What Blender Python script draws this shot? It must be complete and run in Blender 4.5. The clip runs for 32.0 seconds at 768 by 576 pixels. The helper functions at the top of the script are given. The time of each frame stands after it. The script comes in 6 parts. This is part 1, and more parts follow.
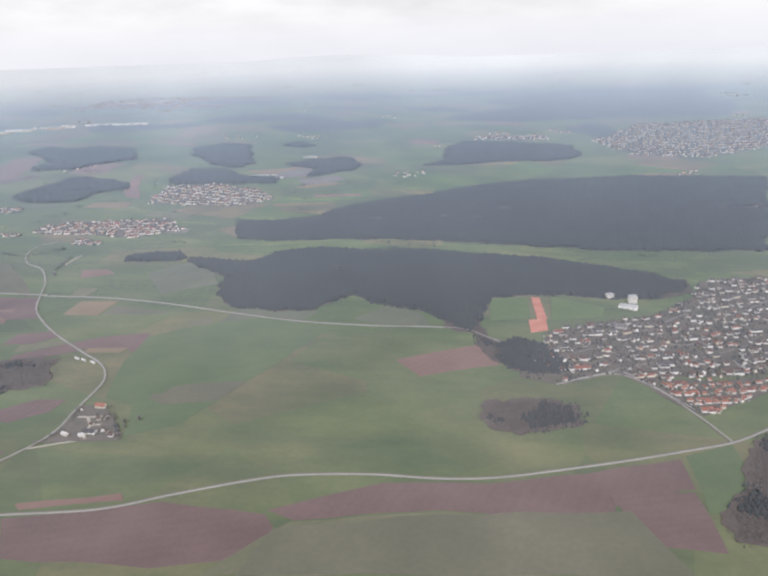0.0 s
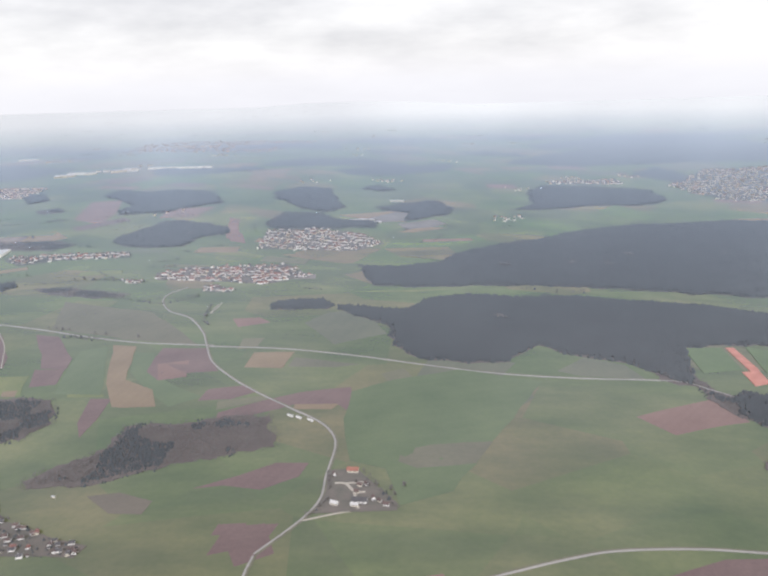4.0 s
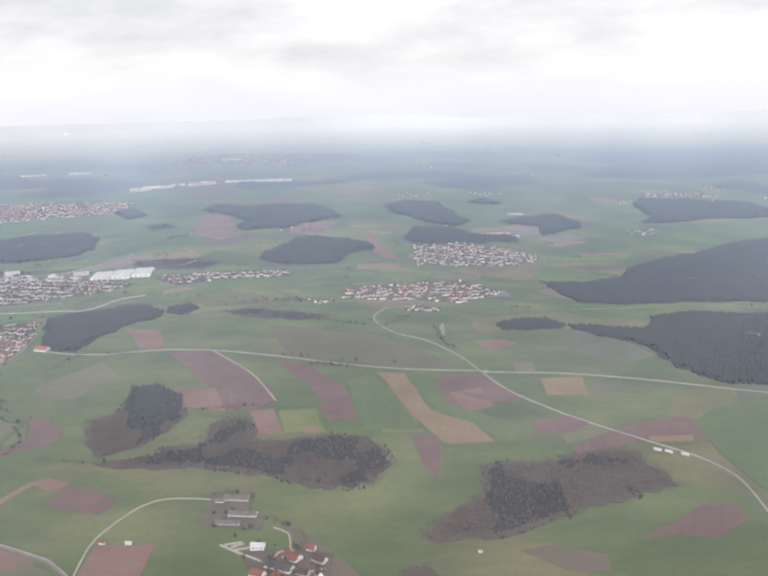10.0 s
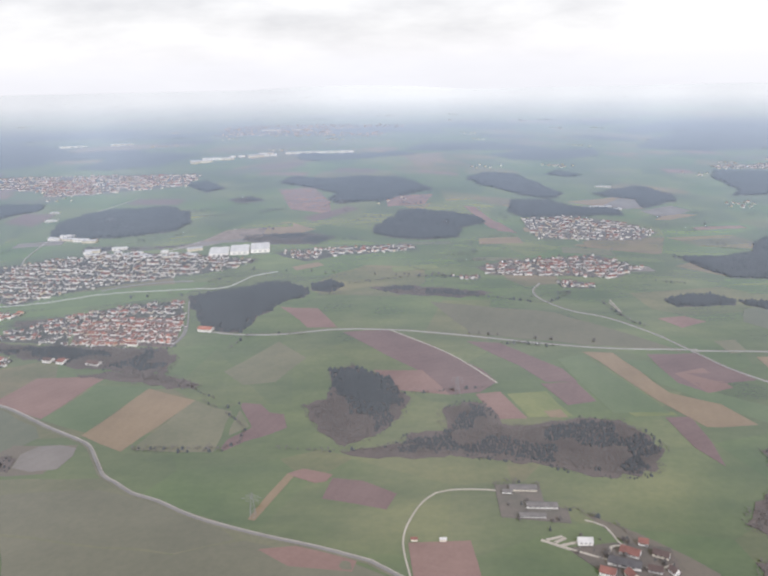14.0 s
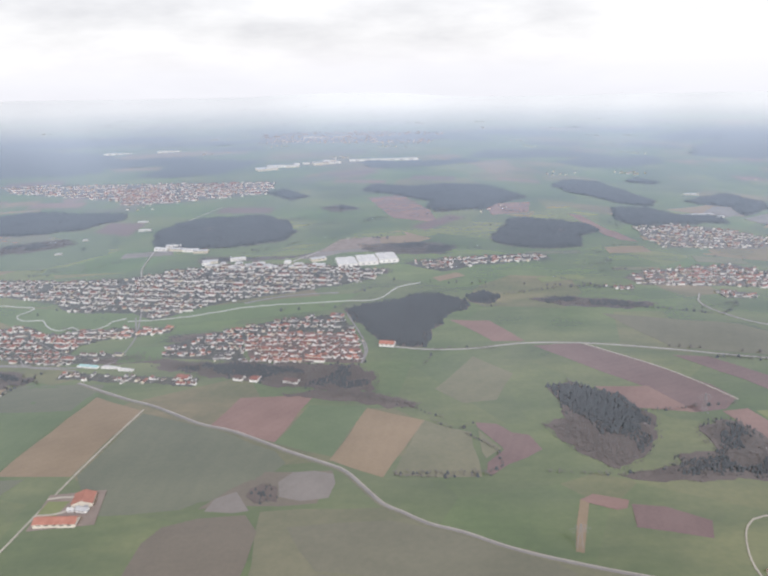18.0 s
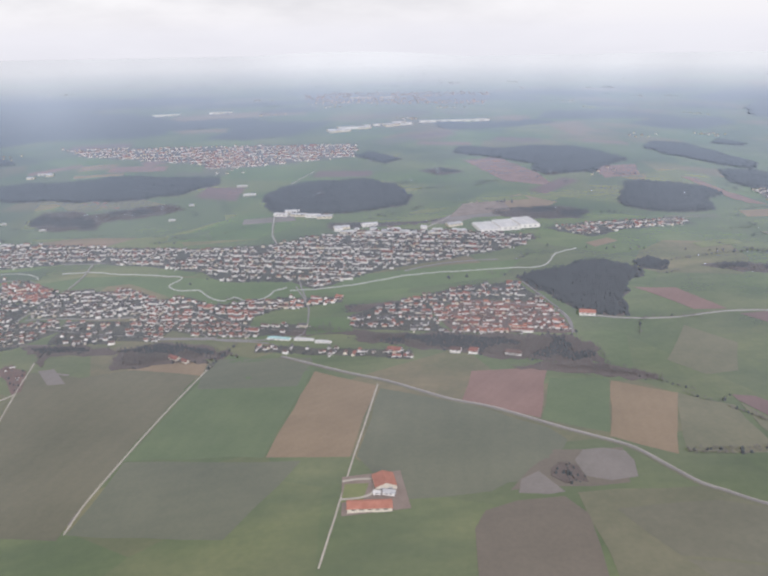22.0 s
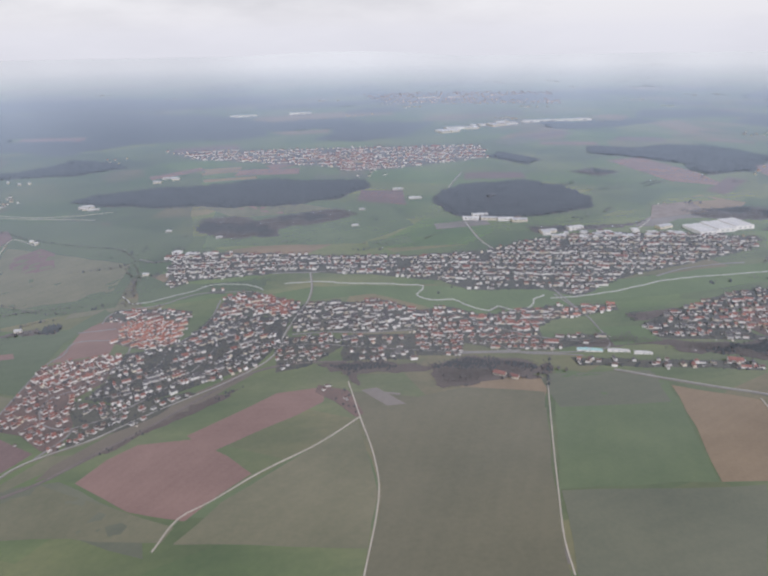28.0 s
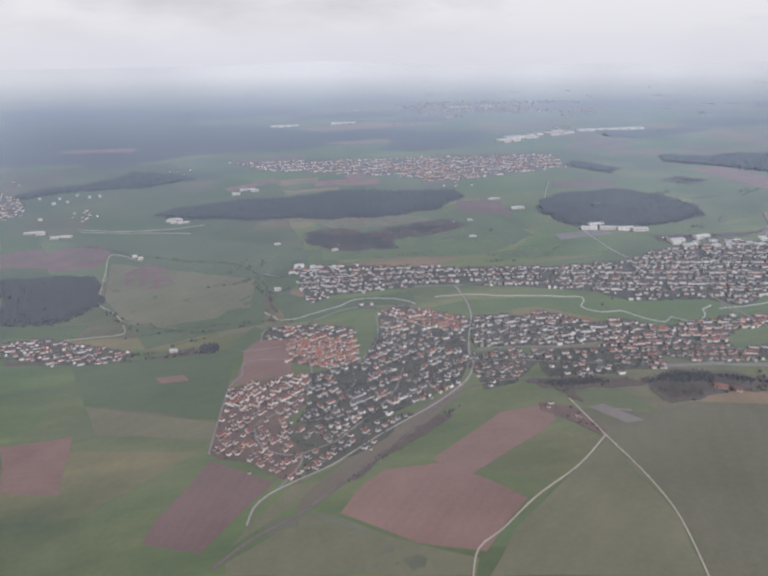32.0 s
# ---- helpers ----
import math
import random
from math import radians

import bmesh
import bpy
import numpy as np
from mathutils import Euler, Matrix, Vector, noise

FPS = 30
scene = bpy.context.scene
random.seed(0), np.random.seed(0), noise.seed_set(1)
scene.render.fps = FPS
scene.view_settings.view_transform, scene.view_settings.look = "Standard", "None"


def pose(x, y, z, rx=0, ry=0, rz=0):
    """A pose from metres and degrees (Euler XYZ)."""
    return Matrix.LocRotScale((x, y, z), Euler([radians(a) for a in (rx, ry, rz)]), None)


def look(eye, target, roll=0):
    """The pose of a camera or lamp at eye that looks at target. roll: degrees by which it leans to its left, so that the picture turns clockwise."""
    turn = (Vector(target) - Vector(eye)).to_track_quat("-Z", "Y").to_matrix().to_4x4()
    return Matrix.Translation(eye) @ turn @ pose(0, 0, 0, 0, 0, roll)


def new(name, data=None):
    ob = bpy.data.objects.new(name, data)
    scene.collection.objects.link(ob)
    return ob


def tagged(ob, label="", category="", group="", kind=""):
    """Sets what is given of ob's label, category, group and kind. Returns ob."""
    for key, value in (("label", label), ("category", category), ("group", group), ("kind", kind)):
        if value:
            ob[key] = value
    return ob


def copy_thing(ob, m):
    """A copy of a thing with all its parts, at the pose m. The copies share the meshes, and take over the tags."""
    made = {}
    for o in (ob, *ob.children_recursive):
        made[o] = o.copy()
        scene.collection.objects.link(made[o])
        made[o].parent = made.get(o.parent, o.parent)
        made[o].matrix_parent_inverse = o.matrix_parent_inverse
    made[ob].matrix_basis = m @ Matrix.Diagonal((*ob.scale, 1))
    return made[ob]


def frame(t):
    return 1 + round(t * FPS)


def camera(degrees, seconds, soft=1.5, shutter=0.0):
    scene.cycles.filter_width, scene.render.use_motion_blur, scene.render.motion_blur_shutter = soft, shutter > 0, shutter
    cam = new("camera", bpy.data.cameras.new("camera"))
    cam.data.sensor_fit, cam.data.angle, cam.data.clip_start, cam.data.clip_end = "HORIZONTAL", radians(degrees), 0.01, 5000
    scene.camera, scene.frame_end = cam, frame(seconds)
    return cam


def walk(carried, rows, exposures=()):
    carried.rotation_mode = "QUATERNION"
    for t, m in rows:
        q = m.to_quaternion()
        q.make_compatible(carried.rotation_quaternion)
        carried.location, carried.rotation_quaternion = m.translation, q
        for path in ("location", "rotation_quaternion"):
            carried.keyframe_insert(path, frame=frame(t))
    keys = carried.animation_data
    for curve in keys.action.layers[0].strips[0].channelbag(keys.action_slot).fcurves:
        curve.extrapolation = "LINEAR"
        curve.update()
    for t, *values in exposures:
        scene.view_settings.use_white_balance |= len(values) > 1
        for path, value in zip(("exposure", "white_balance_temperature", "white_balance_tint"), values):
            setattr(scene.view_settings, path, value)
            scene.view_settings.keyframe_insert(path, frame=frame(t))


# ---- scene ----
# ---- camera and its flight ----
cam = camera(53.90, 32.0, soft=2.5)
PATH = [
    (0, (0.05, 0.01, 182.05), (-30.93, 377.57, 53.62), -2.02),
    (0.5, (-17.73, 2.39, 181.94), (-46.12, 380.92, 55.81), -1.77),
    (1, (-35.49, 4.79, 181.83), (-65.71, 384.79, 60.63), -1.64),
    (1.5, (-53.24, 7.21, 181.72), (-84.02, 389.81, 69.15), -1.77),
    (2, (-70.98, 9.66, 181.62), (-101.91, 392.21, 68.93), -1.92),
    (2.5, (-88.71, 12.13, 181.52), (-115.82, 395.04, 69.05), -1.72),
    (3, (-106.42, 14.63, 181.42), (-131.84, 398.27, 71.08), -1.54),
    (3.5, (-124.12, 17.15, 181.33), (-149.17, 401.56, 73.62), -1.61),
    (5.5, (-194.81, 27.49, 180.96), (-213.96, 412.80, 75.28), -1.66),
    (6, (-212.45, 30.14, 180.88), (-230.56, 415.65, 75.74), -1.62),
    (6.5, (-230.08, 32.81, 180.80), (-246.01, 418.97, 77.71), -1.50),
    (7, (-247.69, 35.51, 180.72), (-261.57, 422.47, 80.36), -1.59),
    (7.5, (-265.29, 38.24, 180.64), (-277.30, 424.64, 77.90), -1.64),
    (8, (-282.88, 41.00, 180.56), (-295.48, 426.86, 75.93), -1.90),
    (8.5, (-300.45, 43.78, 180.49), (-312.66, 430.09, 77.46), -1.77),
    (9, (-318.01, 46.59, 180.42), (-325.74, 433.60, 79.62), -1.46),
    (9.5, (-335.56, 49.43, 180.35), (-341.06, 436.90, 81.17), -1.38),
    (10, (-353.09, 52.29, 180.29), (-357.08, 439.56, 80.22), -1.42),
    (10.5, (-370.62, 55.19, 180.22), (-373.97, 442.25, 79.35), -1.45),
    (11, (-388.12, 58.11, 180.16), (-391.79, 444.05, 75.10), -1.46),
    (11.5, (-405.61, 61.06, 180.10), (-407.88, 446.10, 71.72), -1.58),
    (12, (-423.09, 64.05, 180.04), (-424.63, 448.53, 69.71), -1.36),
    (12.5, (-440.56, 67.06, 179.98), (-439.67, 451.01, 67.82), -1.21),
    (13, (-458.01, 70.10, 179.93), (-455.09, 453.76, 66.83), -1.10),
    (13.5, (-475.45, 73.17, 179.88), (-470.08, 456.88, 67.00), -1.04),
    (14, (-492.87, 76.27, 179.83), (-486.21, 459.59, 65.71), -1.22),
    (14.5, (-510.28, 79.40, 179.78), (-501.87, 462.50, 65.05), -1.40),
    (16.5, (-579.77, 92.24, 179.61), (-565.31, 475.28, 65.29), -1.54),
    (17, (-597.10, 95.53, 179.57), (-581.26, 478.94, 66.68), -1.84),
    (17.5, (-614.42, 98.85, 179.53), (-599.74, 482.89, 68.64), -1.72),
    (18, (-631.73, 102.20, 179.50), (-613.63, 486.20, 68.95), -1.00),
    (18.5, (-649.02, 105.59, 179.47), (-629.95, 489.59, 69.12), -1.94),
    (19, (-666.30, 109.01, 179.44), (-646.51, 493.41, 70.62), -1.50),
    (19.5, (-683.56, 112.46, 179.41), (-660.76, 495.62, 66.86), -0.94),
    (20, (-700.80, 115.95, 179.38), (-677.28, 495.24, 54.55), -0.57),
    (20.5, (-718.03, 119.46, 179.36), (-694.44, 497.62, 51.12), -0.60),
    (21, (-735.25, 123.02, 179.33), (-714.31, 501.53, 51.70), -1.26),
    (21.5, (-752.45, 126.61, 179.31), (-726.81, 504.32, 50.18), -0.31),
    (22, (-769.63, 130.23, 179.29), (-742.83, 507.73, 49.78), -0.93),
    (22.5, (-786.80, 133.88, 179.28), (-758.39, 514.17, 58.54), -1.07),
    (23, (-803.95, 137.58, 179.26), (-767.70, 517.95, 60.93), -0.52),
    (23.5, (-821.09, 141.30, 179.25), (-781.54, 520.58, 58.47), -0.28),
    (24, (-838.21, 145.07, 179.23), (-796.22, 525.17, 61.94), 0.23),
    (24.5, (-855.31, 148.87, 179.22), (-812.16, 529.43, 63.87), 0.29),
    (25, (-872.40, 152.70, 179.21), (-828.45, 533.76, 65.78), 0.23),
    (25.5, (-889.47, 156.57, 179.21), (-845.20, 537.35, 64.98), 0.24),
    (27.5, (-957.59, 172.43, 179.19), (-913.20, 550.19, 55.39), -0.80),
    (28, (-974.58, 176.49, 179.19), (-931.10, 552.39, 49.56), -0.87),
    (28.5, (-991.56, 180.58, 179.20), (-947.07, 556.14, 48.88), -1.15),
    (29, (-1008.51, 184.72, 179.20), (-964.13, 559.67, 47.13), -1.46),
    (29.5, (-1025.45, 188.89, 179.20), (-977.17, 563.18, 46.64), -1.10),
    (30, (-1042.37, 193.10, 179.21), (-992.69, 568.31, 49.79), -1.32),
    (30.5, (-1059.28, 197.35, 179.22), (-1005.26, 572.86, 52.42), -0.92),
    (31, (-1076.16, 201.64, 179.23), (-1020.11, 578.01, 55.91), -1.19),
    (31.5, (-1093.03, 205.97, 179.24), (-1032.36, 580.61, 52.89), -0.80),
    (32, (-1109.89, 210.34, 179.25), (-1048.46, 585.23, 54.01), -0.76),
]
EXPOSURES = [(0.0, 0.03, 6300, 17), (6.0, 0.12, 6340, 17), (18.0, 0.12, 6310, 17), (22.0, -0.04, 6270, 19), (25.0, -0.12, 6180, 19.5), (32.0, -0.27, 6170, 19.5)]
walk(cam, [(t, look(eye, target, roll)) for t, eye, target, roll in PATH], EXPOSURES)

# ---- sky and sun ----
world = bpy.data.worlds.new("overcast_sky")
scene.world = world
world.use_nodes = True
wn, wl = world.node_tree.nodes, world.node_tree.links
wn.clear()


def wnode(kind, **values):
    n = wn.new(kind)
    for key, value in values.items():
        n.inputs[key].default_value = value
    return n


w_out, w_bg = wn.new("ShaderNodeOutputWorld"), wnode("ShaderNodeBackground", Strength=1.0)
w_tc, w_sep = wn.new("ShaderNodeTexCoord"), wn.new("ShaderNodeSeparateXYZ")
wl.new(w_tc.outputs["Generated"], w_sep.inputs[0])
w_ramp = wn.new("ShaderNodeValToRGB")
w_low = wn.new("ShaderNodeMapRange")  # the ramp begins a little under the level line, in the far haze
w_low.inputs["From Min"].default_value = -0.05
wl.new(w_sep.outputs["Z"], w_low.inputs[0])
wl.new(w_low.outputs[0], w_ramp.inputs[0])
SKY_STOPS = [(0.0, (0.80, 0.83, 0.84)), (0.045, (0.86, 0.88, 0.875)), (0.06, (0.88, 0.895, 0.875)), (0.08, (0.88, 0.895, 0.868)), (0.124, (0.87, 0.885, 0.86)), (0.38, (0.93, 0.94, 0.91)), (1.0, (1.22, 1.22, 1.19))]
while len(w_ramp.color_ramp.elements) < len(SKY_STOPS):
    w_ramp.color_ramp.elements.new(0.5)
for e, (p, c) in zip(w_ramp.color_ramp.elements, SKY_STOPS):
    e.position, e.color = p, (*c, 1)
# flat cloud sheets: the direction is stretched so that the noise lies in thin layers
w_map = wn.new("ShaderNodeMapping")
w_map.inputs["Scale"].default_value = (1.6, 1.6, 5.5)
wl.new(w_tc.outputs["Generated"], w_map.inputs[0])
w_noise = wnode("ShaderNodeTexNoise", Scale=2.2, Detail=5.0, Roughness=0.55)
wl.new(w_map.outputs[0], w_noise.inputs["Vector"])
w_cr = wn.new("ShaderNodeValToRGB")
w_cr.color_ramp.elements[0].position, w_cr.color_ramp.elements[0].color = 0.40, (0.80, 0.805, 0.81, 1)
w_cr.color_ramp.elements[1].position, w_cr.color_ramp.elements[1].color = 0.60, (1.05, 1.05, 1.03, 1)
wl.new(w_noise.outputs["Fac"], w_cr.inputs[0])
w_mul = wn.new("ShaderNodeMix")
w_mul.data_type, w_mul.blend_type = "RGBA", "MULTIPLY"
w_calm = wn.new("ShaderNodeMapRange")
w_calm.inputs["From Min"].default_value, w_calm.inputs["From Max"].default_value, w_calm.inputs["To Min"].default_value = 0.0, 0.045, 0.2
wl.new(w_sep.outputs["Z"], w_calm.inputs[0])
wl.new(w_calm.outputs[0], w_mul.inputs["Factor"])
wl.new(w_ramp.outputs[0], w_mul.inputs["A"])
wl.new(w_cr.outputs[0], w_mul.inputs["B"])
# the clear sky above shines faintly through the overcast
w_sky = wn.new("ShaderNodeTexSky")
w_sky.sky_type, w_sky.sun_disc, w_sky.sun_elevation, w_sky.sun_rotation = "NISHITA", False, radians(21), radians(164)
w_add = wn.new("ShaderNodeMix")
w_add.data_type, w_add.blend_type = "RGBA", "ADD"
w_add.inputs["Factor"].default_value = 0.006
wl.new(w_mul.outputs["Result"], w_add.inputs["A"])
wl.new(w_sky.outputs[0], w_add.inputs["B"])
wl.new(w_add.outputs["Result"], w_bg.inputs["Color"])
wl.new(w_bg.outputs[0], w_out.inputs[0])

sun_data = bpy.data.lights.new("sun", "SUN")
sun_data.energy, sun_data.angle, sun_data.color = 1.5, radians(12), (1.0, 0.96, 0.9)
sun = new("sun", sun_data)
sun.matrix_world = look((250, -900, 360), (0, 0, 0))

TERRAIN = (9.875, 1.205, 16.934, -20.167, -9.467, 6.877)
# low hills and hollows: centre, reach, height
HILLS = [(-300, 500, 80, 2.2), (-425, 470, 60, 1.8), (-440, 365, 60, -5.3), (-330, 335, 50, -5.3), (-250, 710, 100, -2.4), (-755, 420, 60, 2.2), (-755, 490, 60, 2.6), (-790, 600, 70, -5.1), (-560, 450, 60, -4.1), (-620, 560, 60, 0.7), (-450, 1000, 120, 7.6), (-231, 840, 90, -4.8), (-683, 885, 90, 1.8), (20, 455, 90, 2.4), (-949, 520, 80, 0.8), (-1140, 600, 70, 3.8), (-1110, 735, 80, -3.6), (-1215, 755, 80, -1.7), (-970, 680, 60, 0.8), (-600, 765, 80, 0.5), (-820, 862, 80, 1.3)]


def gz(x, y):
    """Height of the ground: a shallow valley, rising to the far side."""
    X, Y = (min(max(x, -1250), 150) + 500) / 600, (min(max(y, 250), 1350) - 700) / 500
    a, b, c, d, e, f = TERRAIN
    z = a + b * X + c * Y + d * X * X + e * X * Y + f * Y * Y
    return z + sum(h * math.exp(-((x - cx) ** 2 + (y - cy) ** 2) / (2 * r * r)) for cx, cy, r, h in HILLS if abs(x - cx) < 3.5 * r and abs(y - cy) < 3.5 * r)


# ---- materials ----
HAZE_RATE, HAZE_FLAT_RATE = 0.091, 0.5e-5  # how fast the imitated haze thickens towards flat view angles
# haze colour by view steepness: pale at the horizon, bluish, then warm window veil
HAZE_TINTS = [(0.02, (0.73, 0.755, 0.765)), (0.042, (0.72, 0.755, 0.775)), (0.06, (0.615, 0.675, 0.735)), (0.078, (0.50, 0.582, 0.70)), (0.12, (0.448, 0.53, 0.655)), (0.30, (0.495, 0.525, 0.595)), (0.60, (0.595, 0.555, 0.58))]


def material(name, dark, light, size=8.0, fine=0.6, rows=0.0, patch=None, rough=0.12, per_object=0.0, hazed=True, spread=0.5, turn=0.0, haze_share=1.0, darkened=0.78):
    """Matt colour that varies at two scales, under distance haze imitated by gloss that grows at flat angles. rows:
    spacing of drill rows in metres.
    """
    dark, light = [darkened * c for c in dark], [darkened * c for c in light]  # base colours lowered to offset the haze gloss laid over them
    m = bpy.data.materials.new(name)
    m.use_nodes = True
    n, l = m.node_tree.nodes, m.node_tree.links
    n.clear()
    out = n.new("ShaderNodeOutputMaterial")
    geo = n.new("ShaderNodeNewGeometry")
    big, small = n.new("ShaderNodeTexNoise"), n.new("ShaderNodeTexNoise")
    big.inputs["Scale"].default_value, big.inputs["Detail"].default_value = 1.0 / size, 3.0
    small.inputs["Scale"].default_value, small.inputs["Detail"].default_value = 1.0 / fine, 4.0
    l.new(geo.outputs["Position"], big.inputs["Vector"])
    l.new(geo.outputs["Position"], small.inputs["Vector"])
    add = n.new("ShaderNodeMath")
    add.operation, add.use_clamp = "MULTIPLY_ADD", False
    l.new(small.outputs["Fac"], add.inputs[0])
    add.inputs[1].default_value = 0.45
    l.new(big.outputs["Fac"], add.inputs[2])
    last = add
    if rows:
        mp, wave = n.new("ShaderNodeMapping"), n.new("ShaderNodeTexWave")
        mp.inputs["Rotation"].default_value = (0, 0, turn)
        l.new(geo.outputs["Position"], mp.inputs[0])
        l.new(mp.outputs[0], wave.inputs["Vector"])
        wave.inputs["Scale"].default_value, wave.inputs["Distortion"].default_value = 0.314 / rows, 0.5
        wave.inputs["Detail Scale"].default_value = 0.3
        wv = n.new("ShaderNodeMath")
        wv.operation = "MULTIPLY_ADD"
        l.new(wave.outputs["Fac"], wv.inputs[0])
        wv.inputs[1].default_value = 0.05
        l.new(last.outputs[0], wv.inputs[2])
        last = wv
    ramp = n.new("ShaderNodeValToRGB")
    ramp.color_ramp.elements[0].position, ramp.color_ramp.elements[0].color = 0.72 - spread / 2, (*dark, 1)
    ramp.color_ramp.elements[1].position, ramp.color_ramp.elements[1].color = 0.72 + spread / 2, (*light, 1)
    l.new(last.outputs[0], ramp.inputs[0])
    colour = ramp.outputs[0]
    if patch:
        colour = patch(n, l, geo, colour)
    if per_object:
        info, hsv, sub = n.new("ShaderNodeObjectInfo"), n.new("ShaderNodeHueSaturation"), n.new("ShaderNodeMapRange")
        l.new(info.outputs["Random"], sub.inputs[0])
        sub.inputs["To Min"].default_value, sub.inputs["To Max"].default_value = 1 - per_object, 1 + per_object
        l.new(sub.outputs[0], hsv.inputs["Value"])
        l.new(colour, hsv.inputs["Color"])
        colour = hsv.outputs[0]
    diff = n.new("ShaderNodeBsdfDiffuse")
    l.new(colour, diff.inputs["Color"])
    bump = n.new("ShaderNodeBump")
    bump.inputs["Strength"].default_value, bump.inputs["Distance"].default_value = 0.35, fine * 0.3
    l.new(small.outputs["Fac"], bump.inputs["Height"])
    l.new(bump.outputs[0], diff.inputs["Normal"])
    if not hazed:
        l.new(diff.outputs[0], out.inputs[0])
        return m
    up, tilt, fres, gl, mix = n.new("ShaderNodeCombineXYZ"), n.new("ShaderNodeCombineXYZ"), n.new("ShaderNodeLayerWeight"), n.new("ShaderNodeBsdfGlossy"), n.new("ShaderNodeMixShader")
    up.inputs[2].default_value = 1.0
    # gloss normal leans to the camera side, so every surface mirrors high sky as haze
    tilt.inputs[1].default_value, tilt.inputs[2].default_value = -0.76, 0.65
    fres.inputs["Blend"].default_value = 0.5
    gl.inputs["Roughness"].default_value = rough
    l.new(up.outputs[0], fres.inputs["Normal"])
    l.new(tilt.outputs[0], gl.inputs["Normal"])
    # haze level = 1 - exp(-(rate / steepness + flat rate / steepness ** 4))
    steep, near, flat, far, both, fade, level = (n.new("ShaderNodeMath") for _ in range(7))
    for node, operation, slot, value in ((steep, "SUBTRACT", 0, 1.0), (near, "DIVIDE", 0, -HAZE_RATE * haze_share), (flat, "POWER", 1, -4.0), (far, "MULTIPLY", 1, -HAZE_FLAT_RATE), (both, "ADD", 0, 0.0), (fade, "EXPONENT", 1, 0.0), (level, "SUBTRACT", 0, 1.0)):
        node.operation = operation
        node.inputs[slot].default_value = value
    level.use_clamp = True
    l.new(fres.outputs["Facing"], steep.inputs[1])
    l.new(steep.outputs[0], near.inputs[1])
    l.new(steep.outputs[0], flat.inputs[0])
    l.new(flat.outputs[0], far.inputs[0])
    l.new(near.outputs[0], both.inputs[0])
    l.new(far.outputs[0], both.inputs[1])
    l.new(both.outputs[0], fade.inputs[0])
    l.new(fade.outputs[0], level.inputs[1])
    haze_tint = n.new("ShaderNodeValToRGB")
    while len(haze_tint.color_ramp.elements) < len(HAZE_TINTS):
        haze_tint.color_ramp.elements.new(0.5)
    for e, (p, c) in zip(haze_tint.color_ramp.elements, HAZE_TINTS):
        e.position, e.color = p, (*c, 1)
    l.new(steep.outputs[0], haze_tint.inputs[0])
    l.new(haze_tint.outputs[0], gl.inputs["Color"])
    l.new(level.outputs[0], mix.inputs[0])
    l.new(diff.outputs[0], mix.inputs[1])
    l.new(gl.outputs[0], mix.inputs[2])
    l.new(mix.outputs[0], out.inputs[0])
    return m


